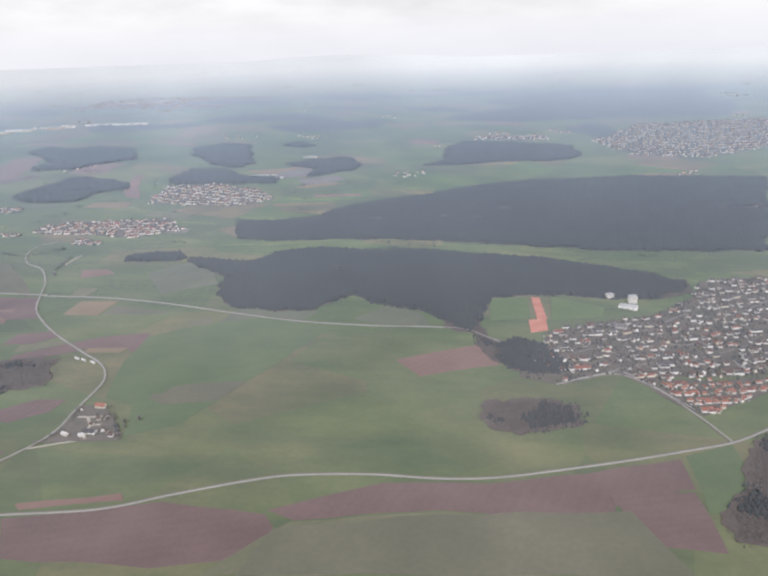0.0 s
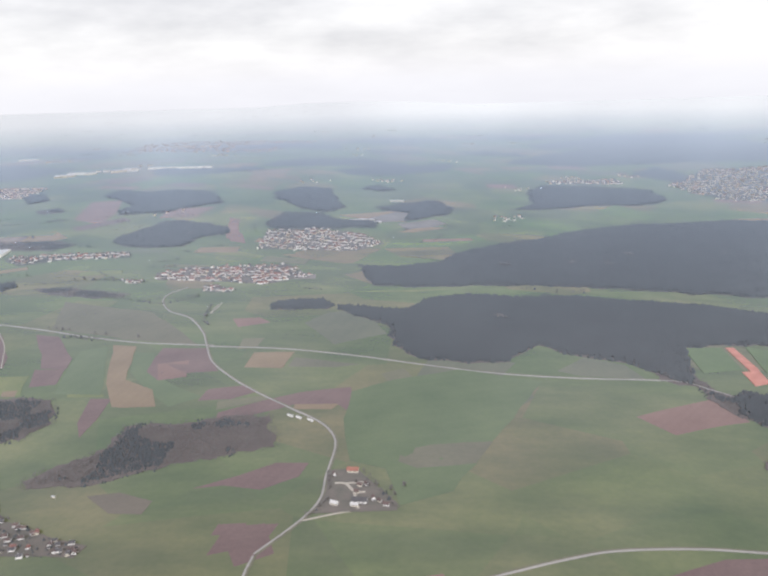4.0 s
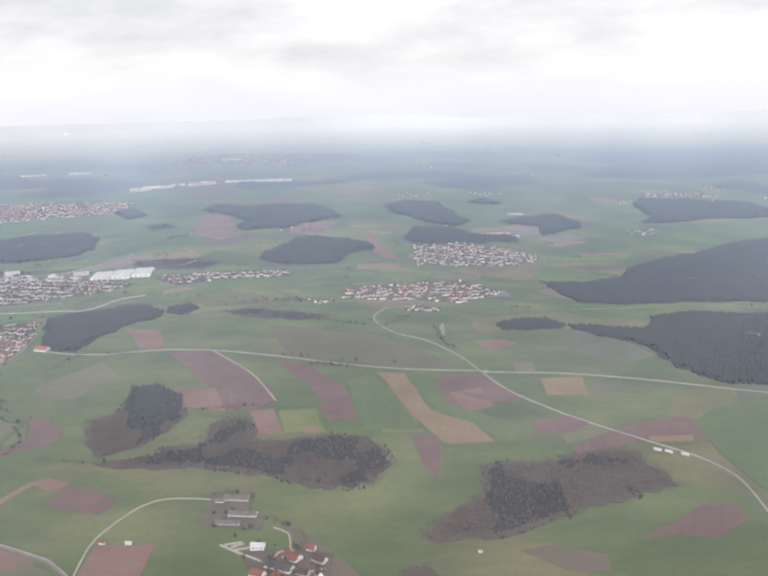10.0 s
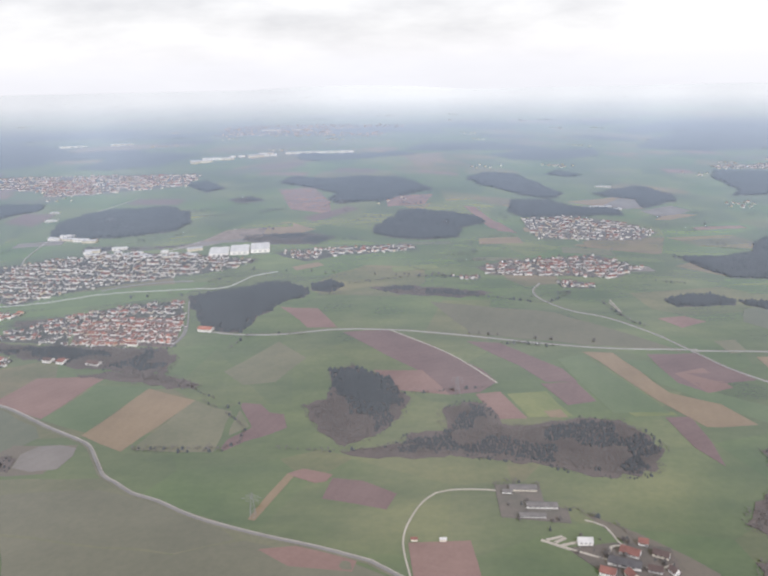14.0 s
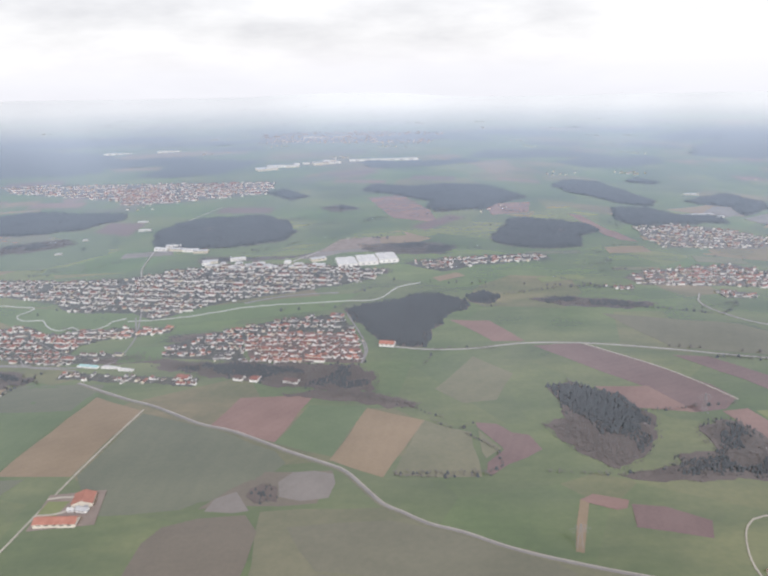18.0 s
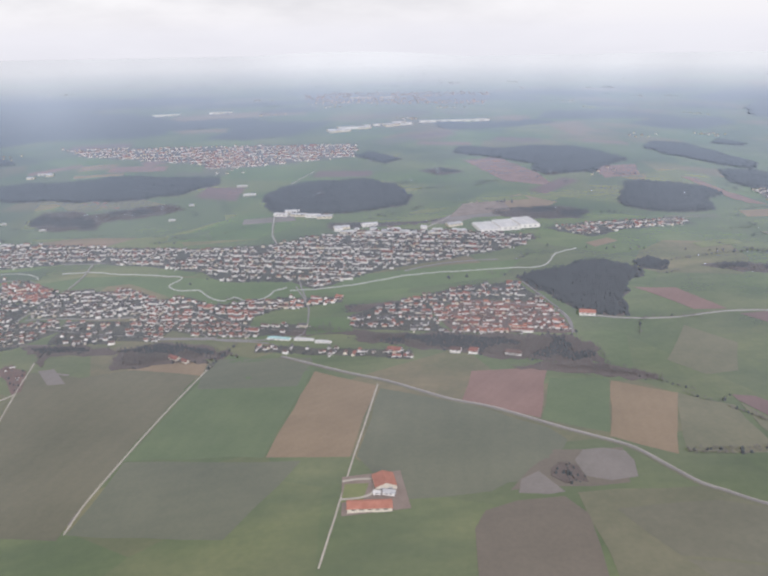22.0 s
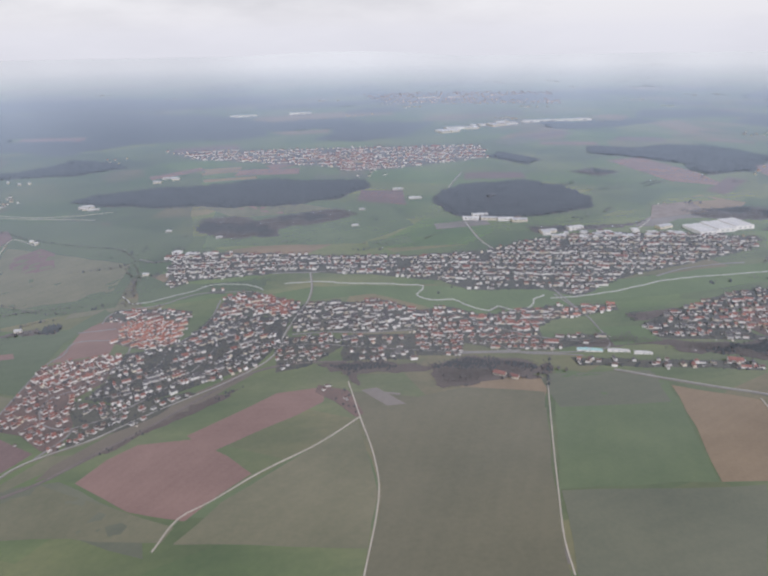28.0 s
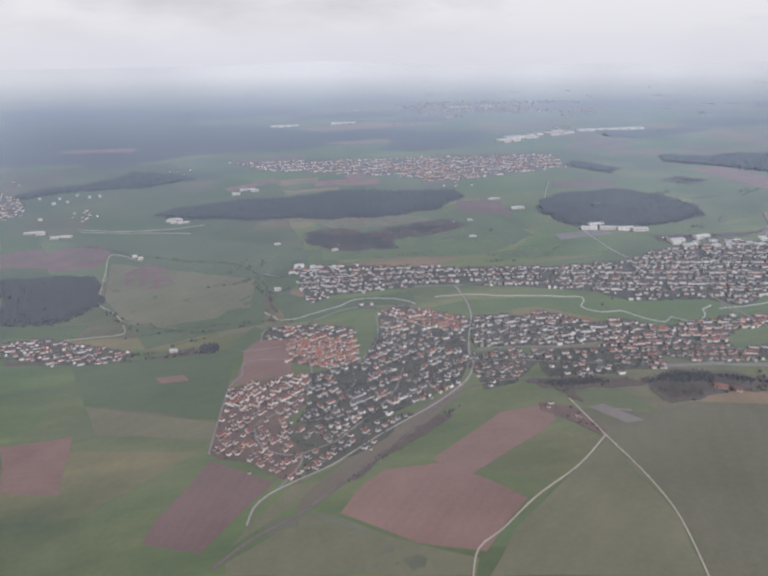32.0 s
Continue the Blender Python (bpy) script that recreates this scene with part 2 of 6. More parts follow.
def field_patchwork(n, l, geo, base):
    """Strips of grass, winter corn and bare soil, laid as irregular plots."""
    mp, vor, ramp, mix = n.new("ShaderNodeMapping"), n.new("ShaderNodeTexVoronoi"), n.new("ShaderNodeValToRGB"), n.new("ShaderNodeMix")
    mp.inputs["Scale"].default_value, mp.inputs["Rotation"].default_value = (1 / 80, 1 / 60, 0.0), (0, 0, 0.35)
    l.new(geo.outputs["Position"], mp.inputs[0])
    l.new(mp.outputs[0], vor.inputs["Vector"])
    vor.inputs["Scale"].default_value, vor.inputs["Randomness"].default_value = 1.0, 0.8
    sep = n.new("ShaderNodeSeparateColor")
    l.new(vor.outputs["Color"], sep.inputs[0])
    r = ramp.color_ramp
    r.interpolation = "CONSTANT"
    stops = [(0, (0.97, 1.17, 0.74)), (0.2, (0.72, 0.91, 0.66)), (0.36, (1.24, 1.26, 0.87)), (0.52, (0.87, 1.22, 0.64)), (0.66, (1.61, 1.17, 1.10)), (0.74, (0.83, 1.04, 0.74)), (0.86, (1.06, 1.22, 0.83)), (0.93, (1.79, 1.09, 1.33))]
    while len(r.elements) < len(stops):
        r.elements.new(0.5)
    for e, (p, c) in zip(r.elements, stops):
        e.position, e.color = p, (*c, 1)
    l.new(sep.outputs[0], ramp.inputs[0])
    mix.data_type, mix.blend_type = "RGBA", "MULTIPLY"
    sep2, near = n.new("ShaderNodeSeparateXYZ"), n.new("ShaderNodeMapRange")
    l.new(geo.outputs["Position"], sep2.inputs[0])
    l.new(sep2.outputs["Y"], near.inputs[0])
    near.inputs["From Min"].default_value, near.inputs["From Max"].default_value = 560, 820
    near.inputs["To Min"].default_value, near.inputs["To Max"].default_value = 0.4, 1.0
    l.new(near.outputs[0], mix.inputs["Factor"])
    l.new(base, mix.inputs["A"])
    l.new(ramp.outputs[0], mix.inputs["B"])
    # broad damp and dry stretches that cross the plots
    wide, tone, mix2 = n.new("ShaderNodeTexNoise"), n.new("ShaderNodeValToRGB"), n.new("ShaderNodeMix")
    wide.inputs["Scale"].default_value, wide.inputs["Detail"].default_value = 1 / 110, 2.0
    l.new(geo.outputs["Position"], wide.inputs["Vector"])
    tone.color_ramp.elements[0].position, tone.color_ramp.elements[0].color = 0.36, (0.74, 0.94, 0.68, 1)
    tone.color_ramp.elements[1].position, tone.color_ramp.elements[1].color = 0.64, (1.06, 1.03, 1.00, 1)
    l.new(wide.outputs["Fac"], tone.inputs[0])
    mix2.data_type, mix2.blend_type = "RGBA", "MULTIPLY"
    mix2.inputs["Factor"].default_value = 1.0
    l.new(mix.outputs["Result"], mix2.inputs["A"])
    l.new(tone.outputs[0], mix2.inputs["B"])
    stretch, streak, tone2, mix3 = n.new("ShaderNodeMapping"), n.new("ShaderNodeTexNoise"), n.new("ShaderNodeValToRGB"), n.new("ShaderNodeMix")
    stretch.inputs["Scale"].default_value, stretch.inputs["Rotation"].default_value = (1 / 95, 1 / 34, 0.0), (0, 0, 0.12)
    l.new(geo.outputs["Position"], stretch.inputs[0])
    l.new(stretch.outputs[0], streak.inputs["Vector"])
    streak.inputs["Scale"].default_value, streak.inputs["Detail"].default_value, streak.inputs["Roughness"].default_value = 1.0, 5.0, 0.6
    tone2.color_ramp.elements[0].position, tone2.color_ramp.elements[0].color = 0.36, (0.66, 0.76, 0.72, 1)
    tone2.color_ramp.elements[1].position, tone2.color_ramp.elements[1].color = 0.64, (1.16, 1.10, 1.06, 1)
    l.new(streak.outputs["Fac"], tone2.inputs[0])
    mix3.data_type, mix3.blend_type = "RGBA", "MULTIPLY"
    mix3.inputs["Factor"].default_value = 1.0
    l.new(mix2.outputs["Result"], mix3.inputs["A"])
    l.new(tone2.outputs[0], mix3.inputs["B"])
    return mix3.outputs["Result"]


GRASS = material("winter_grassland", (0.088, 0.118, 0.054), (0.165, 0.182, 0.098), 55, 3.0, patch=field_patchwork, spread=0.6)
CROPS = {
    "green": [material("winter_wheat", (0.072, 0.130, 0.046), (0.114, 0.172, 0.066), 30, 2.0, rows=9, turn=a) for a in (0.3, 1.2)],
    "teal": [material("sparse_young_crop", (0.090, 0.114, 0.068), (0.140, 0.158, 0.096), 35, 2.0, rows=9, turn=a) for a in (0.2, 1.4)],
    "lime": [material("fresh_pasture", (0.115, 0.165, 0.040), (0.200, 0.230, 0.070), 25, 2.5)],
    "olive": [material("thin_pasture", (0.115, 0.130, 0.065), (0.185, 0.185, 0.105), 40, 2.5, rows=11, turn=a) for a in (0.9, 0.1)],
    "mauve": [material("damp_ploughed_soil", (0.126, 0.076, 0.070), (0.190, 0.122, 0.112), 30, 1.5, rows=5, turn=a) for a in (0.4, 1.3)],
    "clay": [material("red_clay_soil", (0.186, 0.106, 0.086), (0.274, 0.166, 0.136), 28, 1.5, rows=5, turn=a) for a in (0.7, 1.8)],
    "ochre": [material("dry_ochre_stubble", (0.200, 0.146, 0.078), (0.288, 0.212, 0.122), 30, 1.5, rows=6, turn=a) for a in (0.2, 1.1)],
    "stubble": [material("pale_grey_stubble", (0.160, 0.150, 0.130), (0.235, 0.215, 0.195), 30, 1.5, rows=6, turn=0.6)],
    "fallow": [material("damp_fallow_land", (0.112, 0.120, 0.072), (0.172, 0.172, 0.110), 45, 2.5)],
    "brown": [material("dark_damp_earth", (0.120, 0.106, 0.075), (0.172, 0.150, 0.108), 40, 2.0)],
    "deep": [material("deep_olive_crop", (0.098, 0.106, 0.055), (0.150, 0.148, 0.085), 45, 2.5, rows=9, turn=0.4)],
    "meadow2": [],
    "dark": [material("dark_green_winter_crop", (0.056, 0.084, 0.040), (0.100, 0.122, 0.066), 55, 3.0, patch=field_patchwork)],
    "darkened": [material("damp_valley_grass", (0.052, 0.098, 0.036), (0.092, 0.142, 0.058), 40, 2.5, rows=11, turn=a) for a in (0.5, 1.5)],
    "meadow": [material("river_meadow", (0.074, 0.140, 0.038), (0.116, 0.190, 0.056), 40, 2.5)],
}
CROPS["meadow2"] = CROPS["meadow"]
CROP_LABEL = {
    "darkened": "deep green damp grassland in the valley", "fallow": "dull brownish olive fallow field", "brown": "soft-edged patch of dark damp earth",
    "deep": "wide dull olive-green field between two tracks",
    "dark": "wide dark green field of winter crop",
    "meadow2": "small green meadow between the houses",
    "green": "dark green field of young winter wheat", "teal": "bluish green field with a sparse young crop", "lime": "bright yellow-green pasture plot",
    "olive": "dull olive pasture with faint tractor lines", "mauve": "mauve-brown ploughed field of damp soil", "clay": "reddish brown bare clay field",
    "ochre": "ochre stubble field, dry and bare", "stubble": "pale grey-brown stubble field", "meadow": "bright green flat meadow along the river",
}
ASPHALT = material("pale_weathered_asphalt", (0.34, 0.33, 0.31), (0.46, 0.445, 0.42), 20, 1.0)
VERGE = material("verge_grass", (0.12, 0.125, 0.07), (0.19, 0.19, 0.12), 10, 1.5)
GRAVEL = material("pale_gravel_track", (0.41, 0.38, 0.31), (0.57, 0.53, 0.45), 12, 1.0)
STREET = material("village_asphalt", (0.20, 0.195, 0.19), (0.29, 0.28, 0.27), 12, 1.0)
BALLAST = material("rail_ballast", (0.10, 0.085, 0.075), (0.17, 0.15, 0.13), 10, 0.8)
STEEL = material("rusty_steel", (0.16, 0.12, 0.10), (0.28, 0.24, 0.22), 3, 0.4)
WATER = material("grey_river_water", (0.50, 0.52, 0.48), (0.62, 0.63, 0.58), 15, 1.0, rough=0.12)
LITTER = material("woodland_floor", (0.080, 0.062, 0.050), (0.120, 0.096, 0.078), 12, 1.0)
# needles carry bluish haze in the base colour; twigs take extra haze gloss
NEEDLES = material("dark_conifer_needles", (0.017, 0.032, 0.036), (0.035, 0.056, 0.060), 30, 2.5, spread=0.7, haze_share=0.88, rough=0.15)
TWIGS = material("bare_grey_twigs", (0.100, 0.092, 0.080), (0.158, 0.144, 0.124), 18, 1.2, spread=0.6, haze_share=1.25)
FAR_CANOPY = material("hazy_far_canopy", (0.022, 0.036, 0.034), (0.050, 0.068, 0.060), 60, 6.0)
BARK = material("tree_bark", (0.05, 0.042, 0.035), (0.10, 0.085, 0.07), 2, 0.3)
GARDEN = material("village_gardens", (0.034, 0.052, 0.030), (0.088, 0.088, 0.062), 16, 1.2, spread=0.5)
NEW_PLOTS = material("bare_building_plots", (0.070, 0.076, 0.052), (0.165, 0.130, 0.105), 18, 1.2, spread=0.5)
LITTER_YARD = material("trampled_brown_yard", (0.095, 0.098, 0.070), (0.165, 0.140, 0.115), 7, 0.9)
RED_PLOTS = material("reddish_bare_plots", (0.085, 0.066, 0.050), (0.185, 0.112, 0.092), 18, 1.2, spread=0.5)
# plaster takes only half the haze gloss, to stay bright from afar
WALLS = [material("white_plaster", (0.74, 0.73, 0.70), (0.88, 0.87, 0.84), 3, 0.4, per_object=0.06, darkened=1.0, haze_share=0.5), material("cream_plaster", (0.58, 0.53, 0.44), (0.74, 0.69, 0.58), 3, 0.4, per_object=0.1, darkened=1.0, haze_share=0.5), material("grey_plaster", (0.42, 0.41, 0.40), (0.56, 0.55, 0.53), 3, 0.4, per_object=0.1, darkened=1.0, haze_share=0.5)]
ROOFS = [material("red_clay_tiles", (0.150, 0.058, 0.044), (0.250, 0.102, 0.078), 3, 0.35, darkened=1.0, haze_share=0.75, per_object=0.2), material("brown_roof_tiles", (0.090, 0.058, 0.050), (0.155, 0.100, 0.085), 3, 0.35, haze_share=0.75, per_object=0.2),
         material("dark_grey_slates", (0.065, 0.065, 0.070), (0.125, 0.125, 0.130), 3, 0.35, haze_share=0.75, per_object=0.2), material("orange_clay_tiles", (0.270, 0.104, 0.068), (0.400, 0.168, 0.115), 3, 0.35, darkened=1.0, haze_share=0.75, per_object=0.15)]
METAL_ROOF = material("white_sheet_roof", (0.48, 0.48, 0.475), (0.66, 0.66, 0.65), 9, 1.0, darkened=1.0)
GREY_ROOF = material("grey_sheet_roof", (0.36, 0.37, 0.38), (0.52, 0.53, 0.54), 10, 1.0, darkened=1.0)
BARN_ROOF = material("weathered_fibre_cement_roof", (0.13, 0.125, 0.12), (0.21, 0.20, 0.19), 4, 0.6)
TEAL_ROOF = material("pale_turquoise_sheet_roof", (0.28, 0.50, 0.50), (0.40, 0.62, 0.62), 6, 1.0, darkened=1.0)
YARD = material("pale_concrete_yard", (0.36, 0.33, 0.29), (0.52, 0.49, 0.43), 8, 0.8)
DIRT = material("brown_farmyard_dirt", (0.19, 0.145, 0.115), (0.29, 0.23, 0.185), 8, 0.8)
CINDER = material("orange_red_sports_surface", (0.40, 0.14, 0.095), (0.56, 0.225, 0.16), 8, 0.8, darkened=1.0)
FRAME_STEEL = material("galvanised_steel", (0.26, 0.27, 0.27), (0.36, 0.37, 0.37), 2, 0.3)


def glass_material():
    m = bpy.data.materials.new("window_glass")
    m.use_nodes = True
    b = m.node_tree.nodes["Principled BSDF"]
    b.inputs["Base Color"].default_value, b.inputs["Roughness"].default_value = (0.03, 0.035, 0.04, 1), 0.08
    return m


GLASS = glass_material()

# ---- builders ----
def mesh_object(name, bm, mats, parent=None, label=""):
    me = bpy.data.meshes.new(name)
    bm.to_mesh(me)
    bm.free()
    for m in mats if isinstance(mats, (list, tuple)) else [mats]:
        me.materials.append(m)
    ob = new(name, me)
    if parent:
        ob.parent = parent
    if label:
        ob["label"] = label
    return ob


def part(name, bm, mats, parent, label=""):
    return mesh_object(name, bm, mats, parent, label)


def raw_object(name, verts, faces, mats, index=None, parent=None):
    me = bpy.data.meshes.new(name)
    me.from_pydata([tuple(v) for v in np.asarray(verts).tolist()], [], faces)
    for m in mats if isinstance(mats, (list, tuple)) else [mats]:
        me.materials.append(m)
    if index is not None:
        me.polygons.foreach_set("material_index", np.asarray(index, dtype=np.int32))
    me.update()
    ob = new(name, me)
    if parent:
        ob.parent = parent
    return ob


def box(bm, x, y, z, sx, sy, sz, turn=0.0):
    """A box on its base centre."""
    m = Matrix.Translation((x, y, z + sz / 2)) @ Matrix.Rotation(turn, 4, "Z") @ Matrix.Diagonal((sx, sy, sz, 1))
    return bmesh.ops.create_cube(bm, size=1.0, matrix=m)


def inside(x, y, poly):
    hit = False
    for (x0, y0), (x1, y1) in zip(poly, poly[1:] + poly[:1]):
        if (y0 > y) != (y1 > y) and x < (x1 - x0) * (y - y0) / (y1 - y0) + x0:
            hit = not hit
    return hit


def smooth_line(pts, step):
    """A Catmull-Rom line through the points, in even steps."""
    p = [Vector((x, y)) for x, y in pts]
    p = [2 * p[0] - p[1]] + p + [2 * p[-1] - p[-2]]
    out = []
    for a, b, c, d in zip(p, p[1:], p[2:], p[3:]):
        k = max(2, int((c - b).length / step))
        for i in range(k):
            t = i / k
            out.append(0.5 * (2 * b + (c - a) * t + (2 * a - 5 * b + 4 * c - d) * t * t + (3 * b - a - 3 * c + d) * t ** 3))
    return out + [p[-2]]


def ragged(poly, step, amount, rng):
    """The outline with points added along its edges and pushed about."""
    out = []
    for (x0, y0), (x1, y1) in zip(poly, poly[1:] + poly[:1]):
        k = max(1, int(math.hypot(x1 - x0, y1 - y0) / step))
        for i in range(k):
            t = i / k
            out.append((x0 + (x1 - x0) * t + (rng.uniform(-amount, amount) if i else 0), y0 + (y1 - y0) * t + (rng.uniform(-amount, amount) if i else 0)))
    return out


def sheet(name, poly, mat, lift, cell=0.0, parent=None, rim_down=True, uneven=0.0):
    """A flat piece of ground cover that follows the terrain."""
    cell = cell or (12.5 if sum(p[1] for p in poly) / len(poly) < 1150 else 50.0)
    bm = bmesh.new()
    bm.faces.new([bm.verts.new((x, y, 0)) for x, y in poly])
    bmesh.ops.triangulate(bm, faces=bm.faces[:])
    for axis in (0, 1):
        lo, hi = min(p[axis] for p in poly), max(p[axis] for p in poly)
        c = math.floor(lo / cell) * cell + cell
        while c < hi:
            at, no = [0, 0, 0], [0, 0, 0]
            at[axis], no[axis] = c, 1
            bmesh.ops.bisect_plane(bm, geom=bm.verts[:] + bm.edges[:] + bm.faces[:], plane_co=at, plane_no=no)
            c += cell
    for v in bm.verts:
        v.co.z = gz(v.co.x, v.co.y) + lift + (uneven * noise.noise((v.co.x / 9, v.co.y / 9, 4.0)) if uneven else 0.0)
    bm.normal_update()
    for f in bm.faces:
        if f.normal.z < 0:
            f.normal_flip()
    rim = bmesh.ops.extrude_edge_only(bm, edges=[e for e in bm.edges if e.is_boundary]) if rim_down else {"geom": []}
    for v in rim["geom"]:
        if isinstance(v, bmesh.types.BMVert):
            v.co.z -= lift + 0.12
    if uneven:  # the canopy falls off to the ground at its rim
        for v in bm.verts:
            if v.is_boundary:
                v.co.z -= lift + 0.12
    return mesh_object(name, bm, mat, parent)


def ribbon(name, line, width, lift, mat, side=0.0, parent=None):
    verts, faces = [], []
    for i, p in enumerate(line):
        d = (line[min(i + 1, len(line) - 1)] - line[max(i - 1, 0)]).normalized()
        n = Vector((-d.y, d.x))
        for s, low in ((side - width / 2 - 0.1, lift + 0.12), (side - width / 2, 0.0), (side + width / 2, 0.0), (side + width / 2 + 0.1, lift + 0.12)):
            q = p + n * s
            verts.append((q.x, q.y, gz(q.x, q.y) + lift - low))
    for i in range(len(line) - 1):
        faces += [(4 * i + k, 4 * i + 4 + k, 4 * i + 5 + k, 4 * i + 1 + k)[::-1] for k in range(3)]
    ob = raw_object(name, verts, faces, mat, parent=parent)
    bm = bmesh.new()
    bm.from_mesh(ob.data)
    bmesh.ops.recalc_face_normals(bm, faces=bm.faces[:])
    if sum(f.normal.z for f in bm.faces) < 0:
        bmesh.ops.reverse_faces(bm, faces=bm.faces[:])
    bm.to_mesh(ob.data)
    bm.free()
    return ob


WAY_POINTS = []
field_rng, lift_count = random.Random(4), [0]


def field(crop, *poly):
    lift_count[0] += 1
    mats = CROPS[crop]
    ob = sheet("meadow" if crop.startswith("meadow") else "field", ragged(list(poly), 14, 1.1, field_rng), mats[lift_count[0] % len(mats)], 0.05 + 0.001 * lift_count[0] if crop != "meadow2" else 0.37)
    return tagged(ob, CROP_LABEL[crop], "meadow" if crop.startswith("meadow") else "field", "fields on the plain", "structure")


def way(kind, *pts):
    line = smooth_line(pts, 4.0)
    WAY_POINTS.extend((p.x, p.y) for p in line)
    if kind == "road":
        ob = ribbon("road", line, 0.85, 0.36, ASPHALT)
        tagged(ob, "pale grey asphalt country road between the fields", "road", kind="structure")
        tagged(ribbon("verge", line, 0.8, 0.345, VERGE, side=0.95), "dull grass verge beside the country road", "verge", kind="structure")
    elif kind == "mainroad":
        tagged(ribbon("road", line, 1.1, 0.36, STREET), "grey asphalt main road with a bend", "road", kind="structure")
        tagged(ribbon("cycle_path", line, 0.45, 0.37, YARD, side=1.05), "pale path along the main road", "path", kind="structure")
        tagged(ribbon("verge", line, 0.8, 0.345, VERGE, side=-1.25), "dull grass verge beside the main road", "verge", kind="structure")
    elif kind == "track":
        tagged(ribbon("track", line, 0.62, 0.355, GRAVEL), "pale gravel farm track between fields", "farm track", kind="structure")
    elif kind == "street":
        tagged(ribbon("street", line, 0.95, 0.385, STREET), "grey asphalt village street between houses", "street", kind="structure")
    else:
        bed = tagged(ribbon("railway", line, 1.8, 0.375, BALLAST), "single railway line on dark ballast", "railway", kind="structure")
        for s in (-0.4, 0.4):
            ribbon("rail", line, 0.1, 0.42, STEEL, side=s, parent=bed)


def stream(*pts):
    rng = random.Random(int(pts[0][0]))
    line = smooth_line(pts, 5.0)
    line = [p + Vector((rng.uniform(-0.5, 0.5), rng.uniform(-0.7, 0.7))) for p in line]
    tagged(ribbon("river", line, 0.8, 0.36, WATER), "narrow meandering river of pale grey water", "river", kind="structure")


# -- trees, as joined woods and as single ones --
def cone_tree(rng, tall):
    """A spruce: a short trunk under two rough, jagged tiers."""
    v, f = [], []
    for base, top, wide in ((0.05, 0.84, 0.34), (0.42, 1.0, 0.24)):
        k, o = 6, len(v)
        for i in range(k):
            a, r = 2 * math.pi * i / k + rng.uniform(-0.3, 0.3), wide * rng.uniform(0.7, 1.25)
            v.append((r * math.cos(a), r * math.sin(a), base + rng.uniform(-0.05, 0.05)))
        v.append((rng.uniform(-0.02, 0.02), rng.uniform(-0.02, 0.02), top))
        f += [(o + i, o + (i + 1) % k, o + k) for i in range(k)]
    return np.array(v) * tall, f


def twig_tree(rng, tall, clumps=11):
    """A leafless broadleaved tree: a forked trunk and a ragged crown of twig clumps."""
    v, f = [], []
    for dx, dy in ((0.0, 0.0), (0.12, 0.08), (-0.1, 0.1)):
        o = len(v)
        v += [(-0.015, 0, 0), (0.015, 0, 0), (dx + 0.006, dy, 0.6), (dx - 0.006, dy, 0.6)]
        f.append((o, o + 1, o + 2, o + 3))
    for _ in range(clumps):
        a, r, h = rng.uniform(0, 6.283), 0.27 * math.sqrt(rng.random()), rng.uniform(0.3, 0.95)
        r *= 1.15 - 0.75 * abs(h - 0.55)
        c = np.array((r * math.cos(a), r * math.sin(a), h))
        o, s = len(v), rng.uniform(0.08, 0.18)
        for _ in range(4):
            v.append(tuple(c + np.array([rng.uniform(-1, 1) for _ in range(3)]) * s))
        p = np.array(v[o:])
        a, b, c, d = (o, o + 1, o + 2, o + 3) if np.dot(np.cross(p[1] - p[0], p[2] - p[0]), p[3] - p[0]) < 0 else (o + 1, o, o + 2, o + 3)
        f += [(a, b, c), (a, d, b), (b, d, c), (a, c, d)]
    return np.array(v) * tall, f


tree_rng = random.Random(11)
SPRUCES = [cone_tree(tree_rng, 1.0) for _ in range(8)]
BARES = [twig_tree(tree_rng, 1.0) for _ in range(8)]


def scatter(name, spots, mats, label, category, wide=1.0):
    """Many trees joined into one mesh. spots: x, y, height, 0 for a spruce or 1 for a bare tree."""
    verts, faces, index, o = [], [], [], 0
    for x, y, tall, bare in spots:
        tv, tf = (BARES if bare else SPRUCES)[tree_rng.randrange(8)]
        a = tree_rng.uniform(0, 6.283)
        c, s = math.cos(a) * tall, math.sin(a) * tall
        w = tree_rng.uniform(1.25, 1.8) * wide
        q = np.empty_like(tv)
        q[:, 0], q[:, 1], q[:, 2] = (tv[:, 0] * c - tv[:, 1] * s) * w + x, (tv[:, 0] * s + tv[:, 1] * c) * w + y, tv[:, 2] * tall + gz(x, y) - 0.2
        verts.append(q)
        faces += [tuple(i + o for i in f) for f in tf]
        index += [bare] * len(tf)
        o += len(tv)
    if not verts:
        return None
    return tagged(raw_object(name, np.concatenate(verts), faces, mats, index), label, category, kind="stuff")


wood_rng, WOODS = random.Random(21), []


